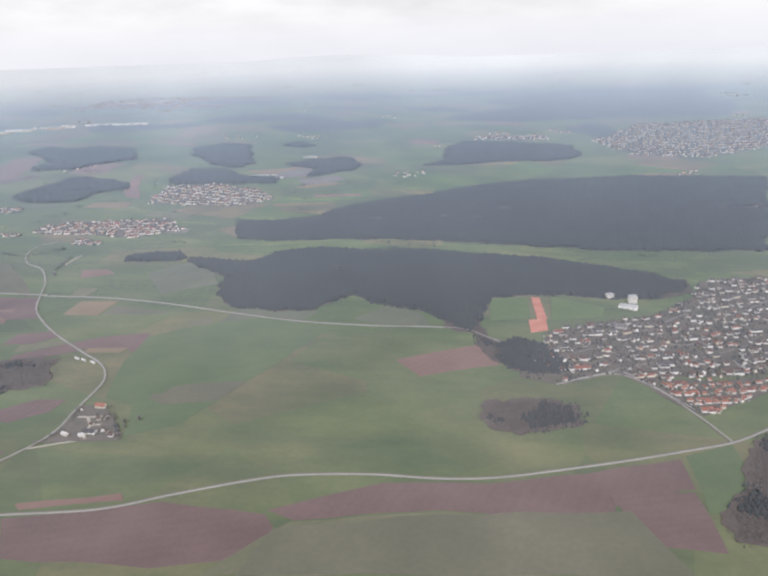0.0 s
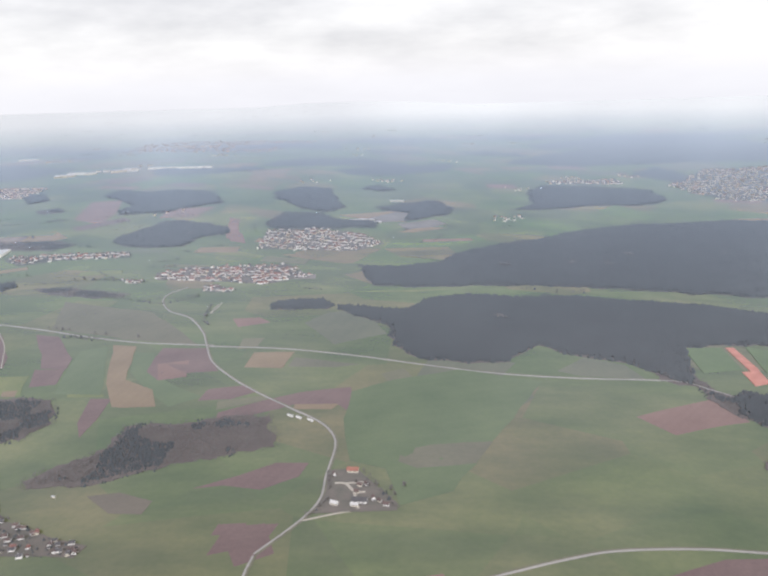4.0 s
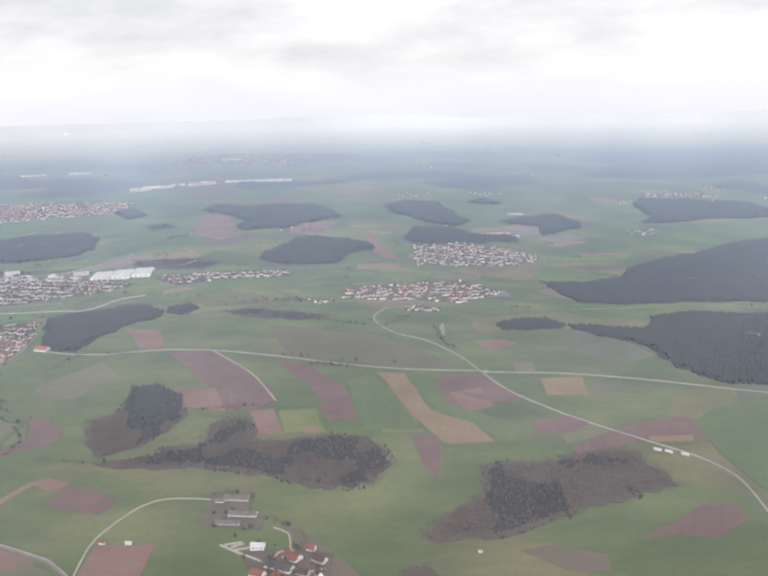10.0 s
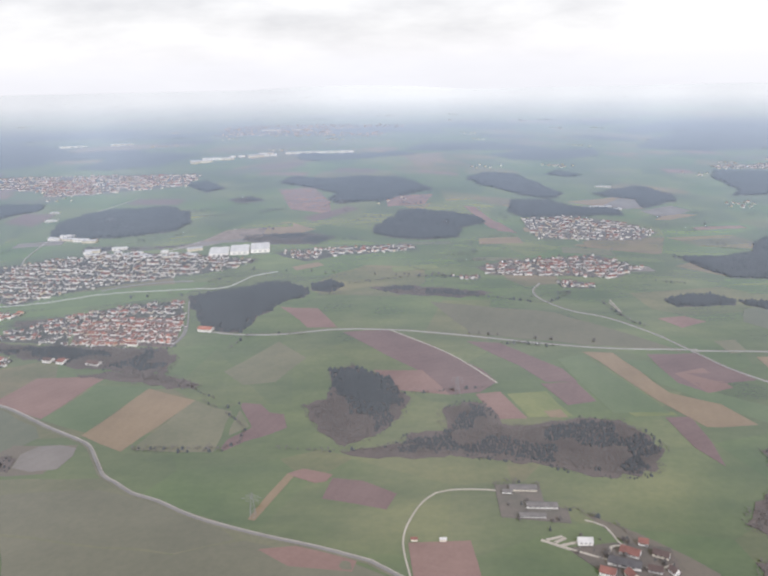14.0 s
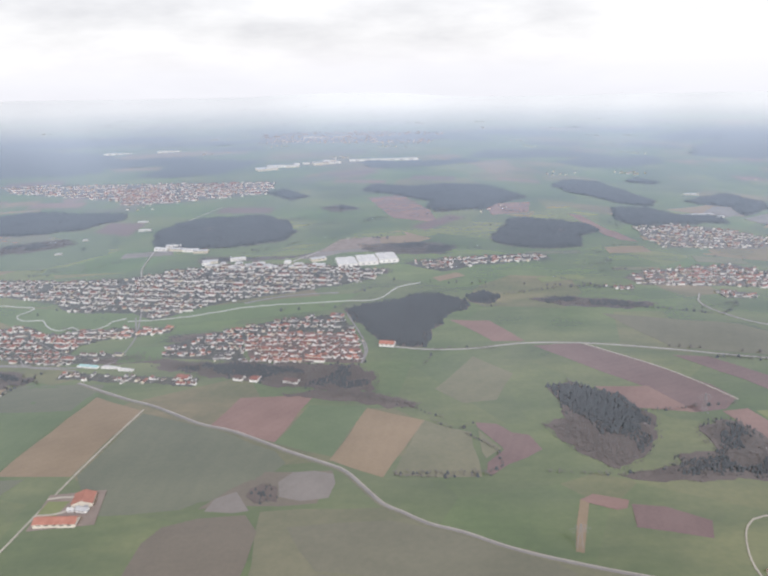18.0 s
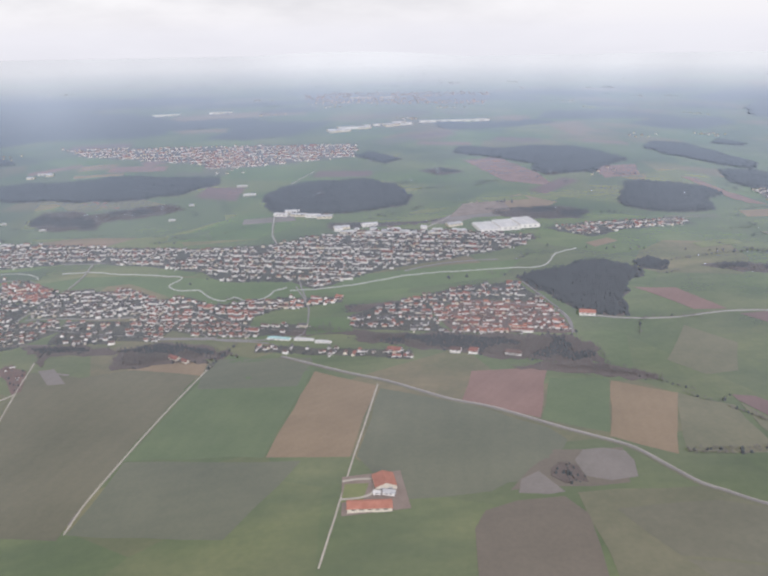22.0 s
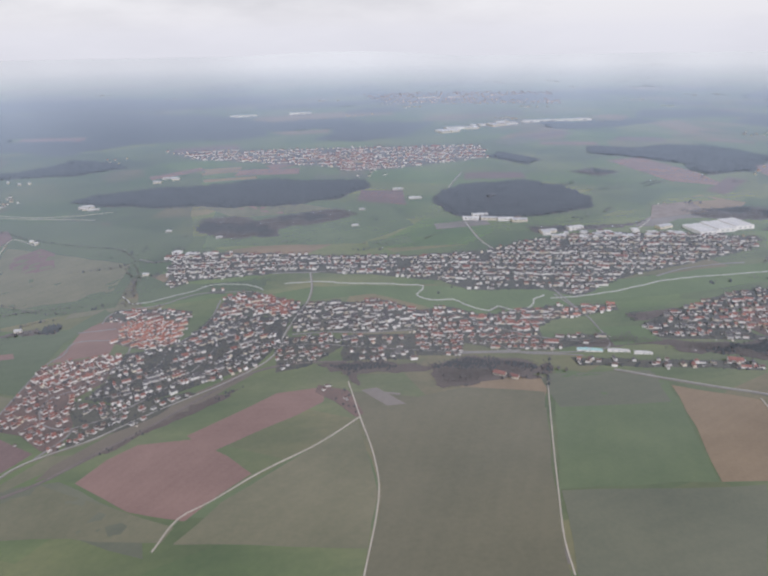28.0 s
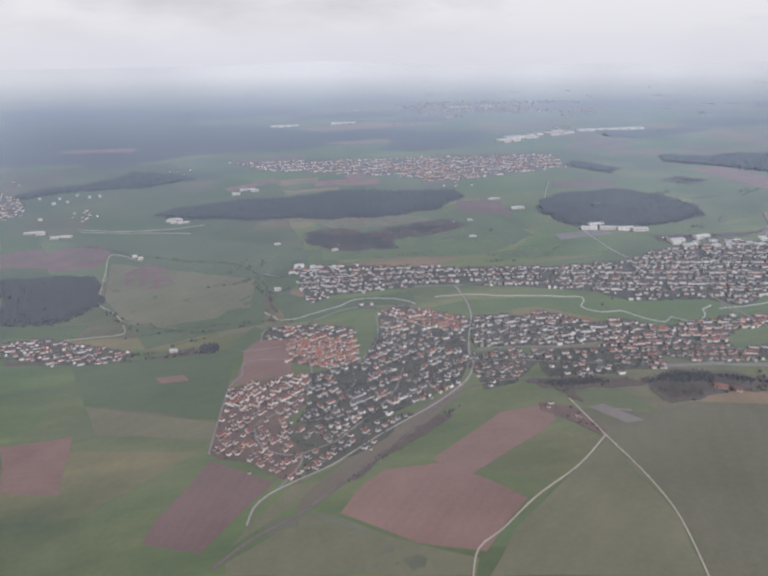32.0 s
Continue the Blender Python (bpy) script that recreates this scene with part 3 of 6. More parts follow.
def woodland(kind, *poly):
    poly = list(poly)
    cx, cy = sum(p[0] for p in poly) / len(poly), sum(p[1] for p in poly) / len(poly)
    far = max(0.0, cy - 600) / 600
    gap = (1.9 if kind == "wood" else 1.45) * (1 + 0.5 * min(far, 1.6))
    span = math.sqrt((max(p[0] for p in poly) - min(p[0] for p in poly)) * (max(p[1] for p in poly) - min(p[1] for p in poly)))
    poly = ragged(poly, max(12, 0.1 * span), min(5.0, 0.03 * span), wood_rng)  # bays and spurs
    edge = ragged(poly, 9, 3.2, wood_rng)
    WOODS.append(poly)
    core = edge if kind == "wood" else ragged([(cx + 0.95 * (x - cx), cy + 0.93 * (y - cy)) for x, y in poly], 4, 2.4, wood_rng)
    tagged(sheet("wood_floor", core, LITTER, 0.335), "dark leaf litter under the trees", "woodland floor", kind="structure")
    spots = []
    x0, x1, y0, y1 = min(p[0] for p in edge), max(p[0] for p in edge), min(p[1] for p in edge), max(p[1] for p in edge)
    y = y0
    while y < y1:
        x = x0
        while x < x1:
            px, py = x + wood_rng.uniform(-0.5, 0.5) * gap, y + wood_rng.uniform(-0.5, 0.5) * gap
            if inside(px, py, edge):
                stand = noise.noise((px / 45, py / 30, 3.0)) + 0.5 * noise.noise((px / 14, py / 14, 8.0))
                bare = 1 if stand > (0.74 if kind == "wood" else -0.08) else 0
                tall = (wood_rng.uniform(3.1, 3.7) if not bare else wood_rng.uniform(2.8, 3.6)) * (1.0 if kind == "wood" else 0.62) * (1 + 0.2 * noise.noise((px / 30, py / 30, 1.0)))
                if not all(inside(px + u, py + v, poly) for u, v in ((5, 0), (-5, 0), (0, 5), (0, -5))):  # a low, bushy fringe
                    tall *= wood_rng.uniform(0.45, 0.95)
                    bare = 1 if kind == "brush" and wood_rng.random() < 0.45 else bare
                    if kind == "brush" and wood_rng.random() < 0.35:  # thins out into the grass
                        x += gap
                        continue
                spots.append((px, py, tall, bare))
            x += gap
        y += gap
    if kind == "wood":
        scatter("forest", spots, [NEEDLES, TWIGS], "dark dense spruce forest with bare broadleaved trees among it", "forest", gap / 1.9)
    else:
        scatter("thicket", spots, [NEEDLES, TWIGS], "grey-brown leafless woodland with a few dark conifers", "woodland", gap / 1.9)


def hedge(*pts):
    spots = []
    for p in smooth_line(pts, 1.3):
        if wood_rng.random() < 0.8:
            spots.append((p.x + wood_rng.gauss(0, 0.5), p.y + wood_rng.gauss(0, 0.5), wood_rng.uniform(1.0, 2.6), 0 if wood_rng.random() < 0.15 else 1))
    scatter("hedge", spots, [NEEDLES, TWIGS], "leafless brown hedge with a few taller trees", "hedge")


def single_tree(bare, tall, label):
    """One tree to copy: trunk and crown."""
    root = tagged(new("tree"), label, "tree", "trees along roads and river")
    bm = bmesh.new()
    bmesh.ops.create_cone(bm, cap_ends=True, segments=6, radius1=0.03 * tall, radius2=0.012 * tall, depth=0.6 * tall, matrix=Matrix.Translation((0, 0, 0.28 * tall)))
    for i in range(5):
        a = i * 1.26
        m = Matrix.Translation((0, 0, (0.3 + 0.06 * i) * tall)) @ Matrix.Rotation(a, 4, "Z") @ Matrix.Rotation(0.8, 4, "Y") @ Matrix.Translation((0, 0, 0.12 * tall))
        bmesh.ops.create_cone(bm, cap_ends=False, segments=4, radius1=0.011 * tall, radius2=0.003 * tall, depth=0.26 * tall, matrix=m)
    part("trunk", bm, BARK, root)
    if bare:
        v, f = twig_tree(tree_rng, tall, 60)
        raw_object("crown", v[12:], [tuple(i - 12 for i in g) for g in f[3:]], TWIGS, parent=root)
    else:
        v, f = [], []
        for tier in range(6):
            k, o, z0 = 9, len(v), 0.12 + 0.13 * tier
            for i in range(k):
                a, r = 6.283 * i / k + tree_rng.uniform(-0.2, 0.2), (0.23 - 0.033 * tier) * tree_rng.uniform(0.7, 1.2)
                v.append((r * math.cos(a), r * math.sin(a), z0 + tree_rng.uniform(-0.04, 0.02)))
            v.append((0, 0, z0 + 0.27))
            f += [(o + i, o + (i + 1) % k, o + k) for i in range(k)]
        raw_object("crown", np.array(v) * tall, f, NEEDLES, parent=root)
    return root


# -- houses --
def house_walls(bm, w, l, eave, ridge):
    v = [bm.verts.new(p) for p in ((-w / 2, -l / 2, -0.6), (w / 2, -l / 2, -0.6), (w / 2, l / 2, -0.6), (-w / 2, l / 2, -0.6), (-w / 2, -l / 2, eave), (w / 2, -l / 2, eave), (w / 2, l / 2, eave), (-w / 2, l / 2, eave), (0, -l / 2, ridge), (0, l / 2, ridge))]
    for f in ((0, 1, 5, 8, 4), (2, 3, 7, 9, 6), (1, 2, 6, 5), (3, 0, 4, 7), (3, 2, 1, 0)):
        bm.faces.new([v[i] for i in f])


def house_roof(bm, w, l, eave, ridge, over=0.10, thick=0.08):
    slope = (ridge - eave) / (w / 2)
    for s in (-1, 1):
        lo, up = (s * (w / 2 + over), eave - slope * over), (0.0, ridge)
        ring = [(lo[0], lo[1]), (up[0], up[1]), (up[0], up[1] + thick), (lo[0], lo[1] + thick)]
        a = [bm.verts.new((x, -l / 2 - over, z + 0.02)) for x, z in ring]
        b = [bm.verts.new((x, l / 2 + over, z + 0.02)) for x, z in ring]
        bm.faces.new(a), bm.faces.new(b[::-1])
        for i in range(4):
            bm.faces.new((a[i], b[i], b[(i + 1) % 4], a[(i + 1) % 4]))
    bmesh.ops.recalc_face_normals(bm, faces=bm.faces[:])


def detailed_house(w, l, eave, ridge, wall, roof, label):
    root = tagged(new("house"), label, "house", "houses of the village")
    bm = bmesh.new()
    house_walls(bm, w, l, eave, ridge)
    part("wall", bm, wall, root)
    bm = bmesh.new()
    house_roof(bm, w, l, eave, ridge)
    r = part("roof", bm, roof, root)
    bm = bmesh.new()
    box(bm, 0.22 * w, 0.2 * l, eave + 0.3 * (ridge - eave), 0.2, 0.2, 0.9 * (ridge - eave))
    part("chimney", bm, WALLS[2], r)
    bm = bmesh.new()
    box(bm, 0, 0, 0, 0.3, 0.04, 0.38)
    pane = bpy.data.meshes.new("window")
    bm.to_mesh(pane)
    bm.free()
    pane.materials.append(GLASS)
    spots = [(s * 0.25 * w, e * (l / 2 + 0.01), z, 0) for e in (-1, 1) for s in (-1, 1) for z in (0.4,)] + [(0, e * (l / 2 + 0.01), eave + 0.12, 0) for e in (-1, 1)] + [(e * (w / 2 + 0.01), s * 0.28 * l, 0.45, 1.5708) for e in (-1, 1) for s in (-1, 1)]
    for x, y, z, a in spots:
        o = new("window", pane)
        o.parent = root
        o.matrix_basis = Matrix.Translation((x, y, z)) @ Matrix.Rotation(a, 4, "Z")
    bm = bmesh.new()
    box(bm, w / 2 + 0.02, 0, 0, 0.05, 0.32, 0.66)
    part("door", bm, BARK, root, "dark wooden front door")
    return root


def far_houses(name, spots, label):
    """Houses too far to tell their parts, joined. spots: x, y, turn, w, l, eave, ridge, wall index, roof index."""
    bm = bmesh.new()
    house_walls(bm, 1, 1, 0.5, 1.0)
    wv, wf = np.array([v.co[:] for v in bm.verts]), [[v.index for v in f.verts] for f in bm.faces]
    bm.verts.index_update()
    wf = [[v.index for v in f.verts] for f in bm.faces]
    bm.free()
    verts, faces, index, o = [], [], [], 0
    for x, y, turn, w, l, eave, ridge, wi, ri in spots:
        q = wv.copy()
        q[:, 0] *= w
        q[:, 1] *= l
        q[4:8, 2], q[8:, 2] = eave, ridge
        over, slope = 0.10, (ridge - eave) / (w / 2)
        rv = np.array([(s * a, e * (l / 2 + over), z) for e in (-1, 1) for s, a, z in ((-1, w / 2 + over, eave - slope * over), (-1, w / 2 + over, eave - slope * over + 0.08), (0, 0, ridge + 0.02), (0, 0, ridge + 0.1), (1, w / 2 + over, eave - slope * over), (1, w / 2 + over, eave - slope * over + 0.08))])
        rf = [(1, 7, 9, 3), (3, 9, 11, 5), (0, 2, 8, 6), (2, 4, 10, 8), (0, 1, 3, 2), (2, 3, 5, 4), (6, 8, 9, 7), (8, 10, 11, 9), (0, 6, 7, 1), (4, 5, 11, 10)]
        allv = np.concatenate([q, rv])
        c, s = math.cos(turn), math.sin(turn)
        p = np.empty_like(allv)
        p[:, 0], p[:, 1], p[:, 2] = allv[:, 0] * c - allv[:, 1] * s + x, allv[:, 0] * s + allv[:, 1] * c + y, allv[:, 2] + gz(x, y) + 0.34
        verts.append(p)
        faces += [tuple(i + o for i in f) for f in wf] + [tuple(i + 10 + o for i in f) for f in rf]
        index += [wi] * len(wf) + [3 + ri] * len(rf)
        o += len(p)
    if verts:
        ob = tagged(raw_object(name, np.concatenate(verts), faces, WALLS + ROOFS, index), label, "houses", kind="stuff")
        bm = bmesh.new()
        bm.from_mesh(ob.data)
        bmesh.ops.recalc_face_normals(bm, faces=bm.faces[:])
        bm.to_mesh(ob.data)
        bm.free()


house_rng = random.Random(33)
HOUSE_BANK = {}


def house_spots(poly, turn, dx, dy, roofs, big=1.0, fill=0.9, tall=1.0):
    """Plots in rows inside an outline, kept off the streets."""
    poly = list(poly)
    cx, cy = sum(p[0] for p in poly) / len(poly), sum(p[1] for p in poly) / len(poly)
    reach = max(math.hypot(p[0] - cx, p[1] - cy) for p in poly)
    near = [(x, y) for x, y in WAY_POINTS if abs(x - cx) < reach + 9 and abs(y - cy) < reach + 9]
    out, c, s = [], math.cos(turn), math.sin(turn)
    for i in range(int(-reach / dx) - 1, int(reach / dx) + 2):
        for j in range(int(-reach / dy) - 1, int(reach / dy) + 2):
            u, v = (i + 0.5 * (j % 2)) * dx + house_rng.uniform(-0.38, 0.38) * dx, (j + (0.17 if j % 2 else -0.17)) * dy + house_rng.uniform(-0.2, 0.2) * dy
            x, y = cx + u * c - v * s, cy + u * s + v * c
            if house_rng.random() > fill * (1.0 + 1.1 * noise.noise((x / 17, y / 17, 2.0))) or not inside(x, y, poly) or any((x - a) ** 2 + (y - b) ** 2 < 5 for a, b in near):
                continue
            w, l = house_rng.uniform(1.6, 2.7) * big, house_rng.choice((2.2, 2.5, 2.8, 3.1, 3.4, 3.8, 4.8, 6.4)) * big
            if house_rng.random() < 0.06:  # a larger house, barn or shop
                w, l = 1.35 * w, 1.7 * l
            eave = house_rng.choice((0.75, 0.9, 1.15)) * big * tall
            out.append((x, y, turn + house_rng.choice((1.5708, 1.5708, 0)) + 0.35 * noise.noise((x / 40, y / 40, 5.0)) + house_rng.uniform(-0.1, 0.1), w, l, eave, eave + w * house_rng.uniform(0.36, 0.48), house_rng.choice((0, 0, 0, 0, 0, 1, 2)), house_rng.choice(roofs)))
    for x, y, a, w, l, *_ in [h for h in out if house_rng.random() < 0.45]:  # garages and sheds beside the houses
        b = a + house_rng.choice((0, 1.57, 3.14, 4.71))
        r = 0.75 * l + house_rng.uniform(0.2, 0.9)
        out.append((x + r * math.cos(b), y + r * math.sin(b), a, house_rng.uniform(0.8, 1.2), house_rng.uniform(1.0, 1.7), 0.6, 0.75, house_rng.choice((0, 1, 2)), house_rng.choice((1, 2))))
    return out


def garden_trees(poly, gap, share=0.45, tall=2.1):
    poly, spots = list(poly), []
    x0, x1, y0, y1 = min(p[0] for p in poly), max(p[0] for p in poly), min(p[1] for p in poly), max(p[1] for p in poly)
    for _ in range(int((x1 - x0) * (y1 - y0) / gap ** 2)):
        x, y = house_rng.uniform(x0, x1), house_rng.uniform(y0, y1)
        if inside(x, y, poly):
            spots.append((x, y, house_rng.uniform(0.7, tall), 1 if house_rng.random() < share else 0))
    scatter("garden_trees", spots, [NEEDLES, TWIGS], "small dark garden trees and shrubs between houses", "trees")


ROOF_WORD = ("red tiled", "brown tiled", "dark slate", "orange tiled")
WALL_WORD = ("white plastered", "cream plastered", "grey plastered")


def village(poly, turn, dx=4.7, dy=5.4, roofs=(0, 1, 1, 2, 2), near=None, trees=2.8, big=1.0, fill=0.95, ground=True, soil=None, tall=1.25, label="small far-off houses with white walls and tiled roofs"):
    poly, big, dx, dy = list(poly), 0.82 * big, 0.80 * dx, 0.82 * dy
    WOODS.append(poly)
    if ground:
        tagged(sheet("village_ground", ragged(poly, 12, 2.0, house_rng), soil or GARDEN, 0.35), "gardens and yards between the village houses", "gardens", kind="structure")
    spots = house_spots(poly, turn, dx, dy, roofs, big, fill, tall)
    close = sorted((s for s in spots if near and s[3] > 1.25 and inside(s[0], s[1], near)), key=lambda s: s[1])[:85]
    far_houses("houses", [s for s in spots if s not in close], label)
    if close:
        for x, y, a, w, l, eave, ridge, wi, ri in close:
            size = 0 if w * l < 6.4 * big * big else 1
            key = (size, wi, ri, big)
            m = Matrix.Translation((x, y, gz(x, y) + 0.34)) @ Matrix.Rotation(a, 4, "Z")
            if key not in HOUSE_BANK:
                HOUSE_BANK[key] = detailed_house((2.0 + 0.3 * size) * big, (2.5 + 0.6 * size) * big, (0.9 + 0.15 * size) * big, (1.65 + 0.25 * size) * big, WALLS[wi], ROOFS[ri], f"{WALL_WORD[wi]} gabled village house with a {ROOF_WORD[ri]} roof")
                HOUSE_BANK[key].matrix_basis = m
            else:
                copy_thing(HOUSE_BANK[key], m)
    if trees:
        garden_trees(poly, 0.85 * trees)


# -- larger buildings --
def building(name, label, category, x, y, w, l, eave, ridge, turn, wall, roof, doors=1, windows=4, group=""):
    """A long building with a gabled roof; gates on its end and a row of windows on its sides."""
    eave, ridge = 0.5 * eave, 0.54 * ridge
    root = tagged(new(name), label, category, group)
    root.matrix_basis = Matrix.Translation((x, y, gz(x, y) + 0.36)) @ Matrix.Rotation(turn, 4, "Z")
    bm = bmesh.new()
    house_walls(bm, w, l, eave, ridge)
    part("wall", bm, wall, root)
    bm = bmesh.new()
    house_roof(bm, w, l, eave, ridge, 0.2, 0.1)
    part("roof", bm, roof, root)
    for i in range(doors):
        bm = bmesh.new()
        box(bm, (i - (doors - 1) / 2) * w / (doors + 0.5), -l / 2 - 0.04, 0, min(1.8, 0.5 * w / doors), 0.12, min(0.7 * eave, 2.0))
        part("gate", bm, GREY_ROOF, root, "grey sliding gate")
    for s in (-1, 1):
        for i in range(windows):
            bm = bmesh.new()
            box(bm, s * (w / 2 + 0.02), (i - (windows - 1) / 2) * l / (windows + 0.6), 0.5 * eave, 0.08, 0.6 * l / (windows + 1), 0.25 * eave)
            part("window", bm, GLASS, root)
    return root


def flat_hall(name, label, category, x, y, w, l, h, turn, wall, roof, bays=3, lights=5, group=""):
    """A hall with a shallow roof in bays, a rim and skylights."""
    h *= 0.5
    root = tagged(new(name), label, category, group)
    root.matrix_basis = Matrix.Translation((x, y, gz(x, y) + 0.36)) @ Matrix.Rotation(turn, 4, "Z")
    bm = bmesh.new()
    box(bm, 0, 0, -1.0, w, l, h + 1.0)
    part("wall", bm, wall, root)
    for b in range(bays):
        bm = bmesh.new()
        cx, bw = (b - (bays - 1) / 2) * w / bays, w / bays
        prof = [(-bw / 2 + 0.05, 0.06), (-bw / 4, 0.3), (0, 0.4), (bw / 4, 0.3), (bw / 2 - 0.05, 0.06)]
        a, c = [bm.verts.new((cx + px, -l / 2 - 0.15, h + pz)) for px, pz in prof], [bm.verts.new((cx + px, l / 2 + 0.15, h + pz)) for px, pz in prof]
        for i in range(4):
            bm.faces.new((a[i], a[i + 1], c[i + 1], c[i]))
        bm.faces.new(a[::-1]), bm.faces.new(c), bm.faces.new((a[0], c[0], c[4], a[4]))
        bmesh.ops.recalc_face_normals(bm, faces=bm.faces[:])
        r = part("roof", bm, roof, root)
        for i in range(lights):
            bm = bmesh.new()
            box(bm, cx, (i - (lights - 1) / 2) * l / (lights + 0.5), h + 0.36, 0.12 * bw, 0.05 * l, 0.1)
            part("skylight", bm, GREY_ROOF, r, "grey skylight dome")
    for i in range(3):
        bm = bmesh.new()
        box(bm, (i - 1) * w / 3.6, -l / 2 - 0.05, 0, 0.12 * w, 0.14, 0.55 * h)
        part("gate", bm, GREY_ROOF, root, "grey loading gate")
    return root


def block(name, label, x, y, w, l, h, turn, floors, cols):
    """A flat-roofed block of flats with storeys of windows."""
    root = tagged(new(name), label, "apartment block")
    root.matrix_basis = Matrix.Translation((x, y, gz(x, y) + 0.36)) @ Matrix.Rotation(turn, 4, "Z")
    bm = bmesh.new()
    box(bm, 0, 0, -1, w, l, h + 1)
    part("wall", bm, WALLS[0], root)
    bm = bmesh.new()
    box(bm, 0, 0, h + 0.01, w + 0.3, l + 0.3, 0.3)
    box(bm, 0, 0, h + 0.31, w * 0.3, l * 0.3, 0.9)
    part("roof", bm, GREY_ROOF, root)
    for s in (-1, 1):
        for f in range(floors):
            for i in range(cols):
                bm = bmesh.new()
                box(bm, (i - (cols - 1) / 2) * w / cols, s * (l / 2 + 0.02), (f + 0.3) * h / floors, 0.5 * w / cols, 0.08, 0.42 * h / floors)
                part("window", bm, GLASS, root)


def pylon(x, y, tall=11.0):
    root = tagged(new("pylon"), "pale galvanised lattice power pylon standing in a field", "pylon", "power pylons")
    root.matrix_basis = Matrix.Translation((x, y, gz(x, y)))

    def bar(bm, a, b, r=0.09):
        a, b = Vector(a), Vector(b)
        q = (b - a).to_track_quat("Z", "Y").to_matrix().to_4x4()
        bmesh.ops.create_cone(bm, cap_ends=True, segments=4, radius1=r, radius2=r, depth=(b - a).length, matrix=Matrix.Translation((a + b) / 2) @ q)

    def half(z):
        return 1.1 * (1 - z / tall) + 0.2

    for sx in (-1, 1):
        for sy in (-1, 1):
            bm = bmesh.new()
            bar(bm, (sx * half(0), sy * half(0), 0), (sx * half(tall), sy * half(tall), tall), 0.045)
            part("leg", bm, FRAME_STEEL, root)
    for i in range(8):
        z0, z1 = tall * i / 8, tall * (i + 1) / 8
        bm = bmesh.new()
        for sx, sy, tx, ty in ((-1, -1, 1, -1), (1, -1, 1, 1), (1, 1, -1, 1), (-1, 1, -1, -1)):
            bar(bm, (sx * half(z0), sy * half(z0), z0), (tx * half(z1), ty * half(z1), z1), 0.022)
            bar(bm, (tx * half(z0), ty * half(z0), z0), (sx * half(z1), sy * half(z1), z1), 0.022)
        part("brace", bm, FRAME_STEEL, root)
    for z, reach in ((0.68 * tall, 3.0), (0.8 * tall, 4.0), (0.92 * tall, 2.6)):
        bm = bmesh.new()
        for s in (-1, 1):
            bar(bm, (0, 0, z), (s * reach, 0, z), 0.05)
            bar(bm, (0, 0, z + 0.9), (s * reach, 0, z), 0.04)
        part("crossarm", bm, FRAME_STEEL, root)


# ---- the ground ----
def axis_lines(lo, hi, fine0, fine1, step, far):
    return sorted({*range(lo, fine0, far), *range(fine0, fine1 + 1, step), *range(fine1, hi + 1, far)})


gx = sorted({*[0.5 * v for v in axis_lines(-12000, 10400, -3200, 1200, 25, 400)], *range(-3800, -1600, 50), *range(600, 2200, 50)})
gy = sorted({*[0.5 * v for v in axis_lines(-6000, 11200, 0, 2400, 25, 600)], *range(1200, 1701, 25), *range(1700, 4200, 50)})
gv = [(x, y, gz(x, y)) for y in gy for x in gx]
gf = [(j * len(gx) + i, j * len(gx) + i + 1, (j + 1) * len(gx) + i + 1, (j + 1) * len(gx) + i) for j in range(len(gy) - 1) for i in range(len(gx) - 1)]
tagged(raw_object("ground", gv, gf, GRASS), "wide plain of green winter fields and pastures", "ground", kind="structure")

field("meadow", (-1098, 728), (-1056, 743), (-995, 710), (-965, 715), (-805, 675), (-623, 684), (-647, 648), (-710, 643), (-777, 650), (-834, 634), (-881, 649), (-924, 689), (-973, 688), (-1031, 718), (-1089, 717))
field("dark", (-1448, 1278), (-1247, 1286), (-1158, 1182), (-1084, 1106), (-1083, 958), (-1071, 859), (-1084, 800), (-1104, 743), (-1213, 735), (-1301, 753))
field("green", (-1057, 974), (-995, 979), (-884, 911), (-869, 841), (-922, 804), (-1060, 840))
field("ochre", (-891, 543), (-858, 552), (-840, 545), (-853, 515), (-883, 520))
field("mauve", (-180, 249), (-118, 264), (-73, 258), (-59, 235), (-109, 223), (-167, 225))
field("mauve", (-73, 261), (-27, 284), (20, 287), (64, 299), (110, 316), (109, 291), (72, 284), (70, 266), (-2, 266), (-61, 255))
field("mauve", (73, 279), (108, 289), (108, 248), (74, 250))
field("olive", (-62, 254), (-2, 265), (69, 265), (74, 249), (88, 234), (-90, 220))
field("green", (113, 319), (139, 332), (138, 290), (134, 278), (109, 273))
field("clay", (-28, 411), (29, 441), (33, 409), (-13, 390))
field("teal", (-136, 416), (-138, 447), (-85, 459), (-81, 434), (-101, 407), (-120, 403))
field("teal", (-15, 489), (-39, 502), (-61, 476), (-47, 468), (-8, 466))
field("olive", (-173, 466), (-159, 476), (-147, 446), (-161, 438))
field("teal", (-130, 467), (-74, 457), (-109, 407), (-129, 413))
field("mauve", (-229, 298), (-207, 300), (-211, 285), (-232, 277))
field("olive", (-673, 389), (-620, 389), (-589, 366), (-551, 346), (-507, 328), (-503, 323), (-674, 338))
field("olive", (-595, 471), (-571, 456), (-573, 412), (-614, 416))
field("teal", (-747, 488), (-706, 465), (-671, 440), (-665, 429), (-682, 399), (-746, 397), (-758, 417))
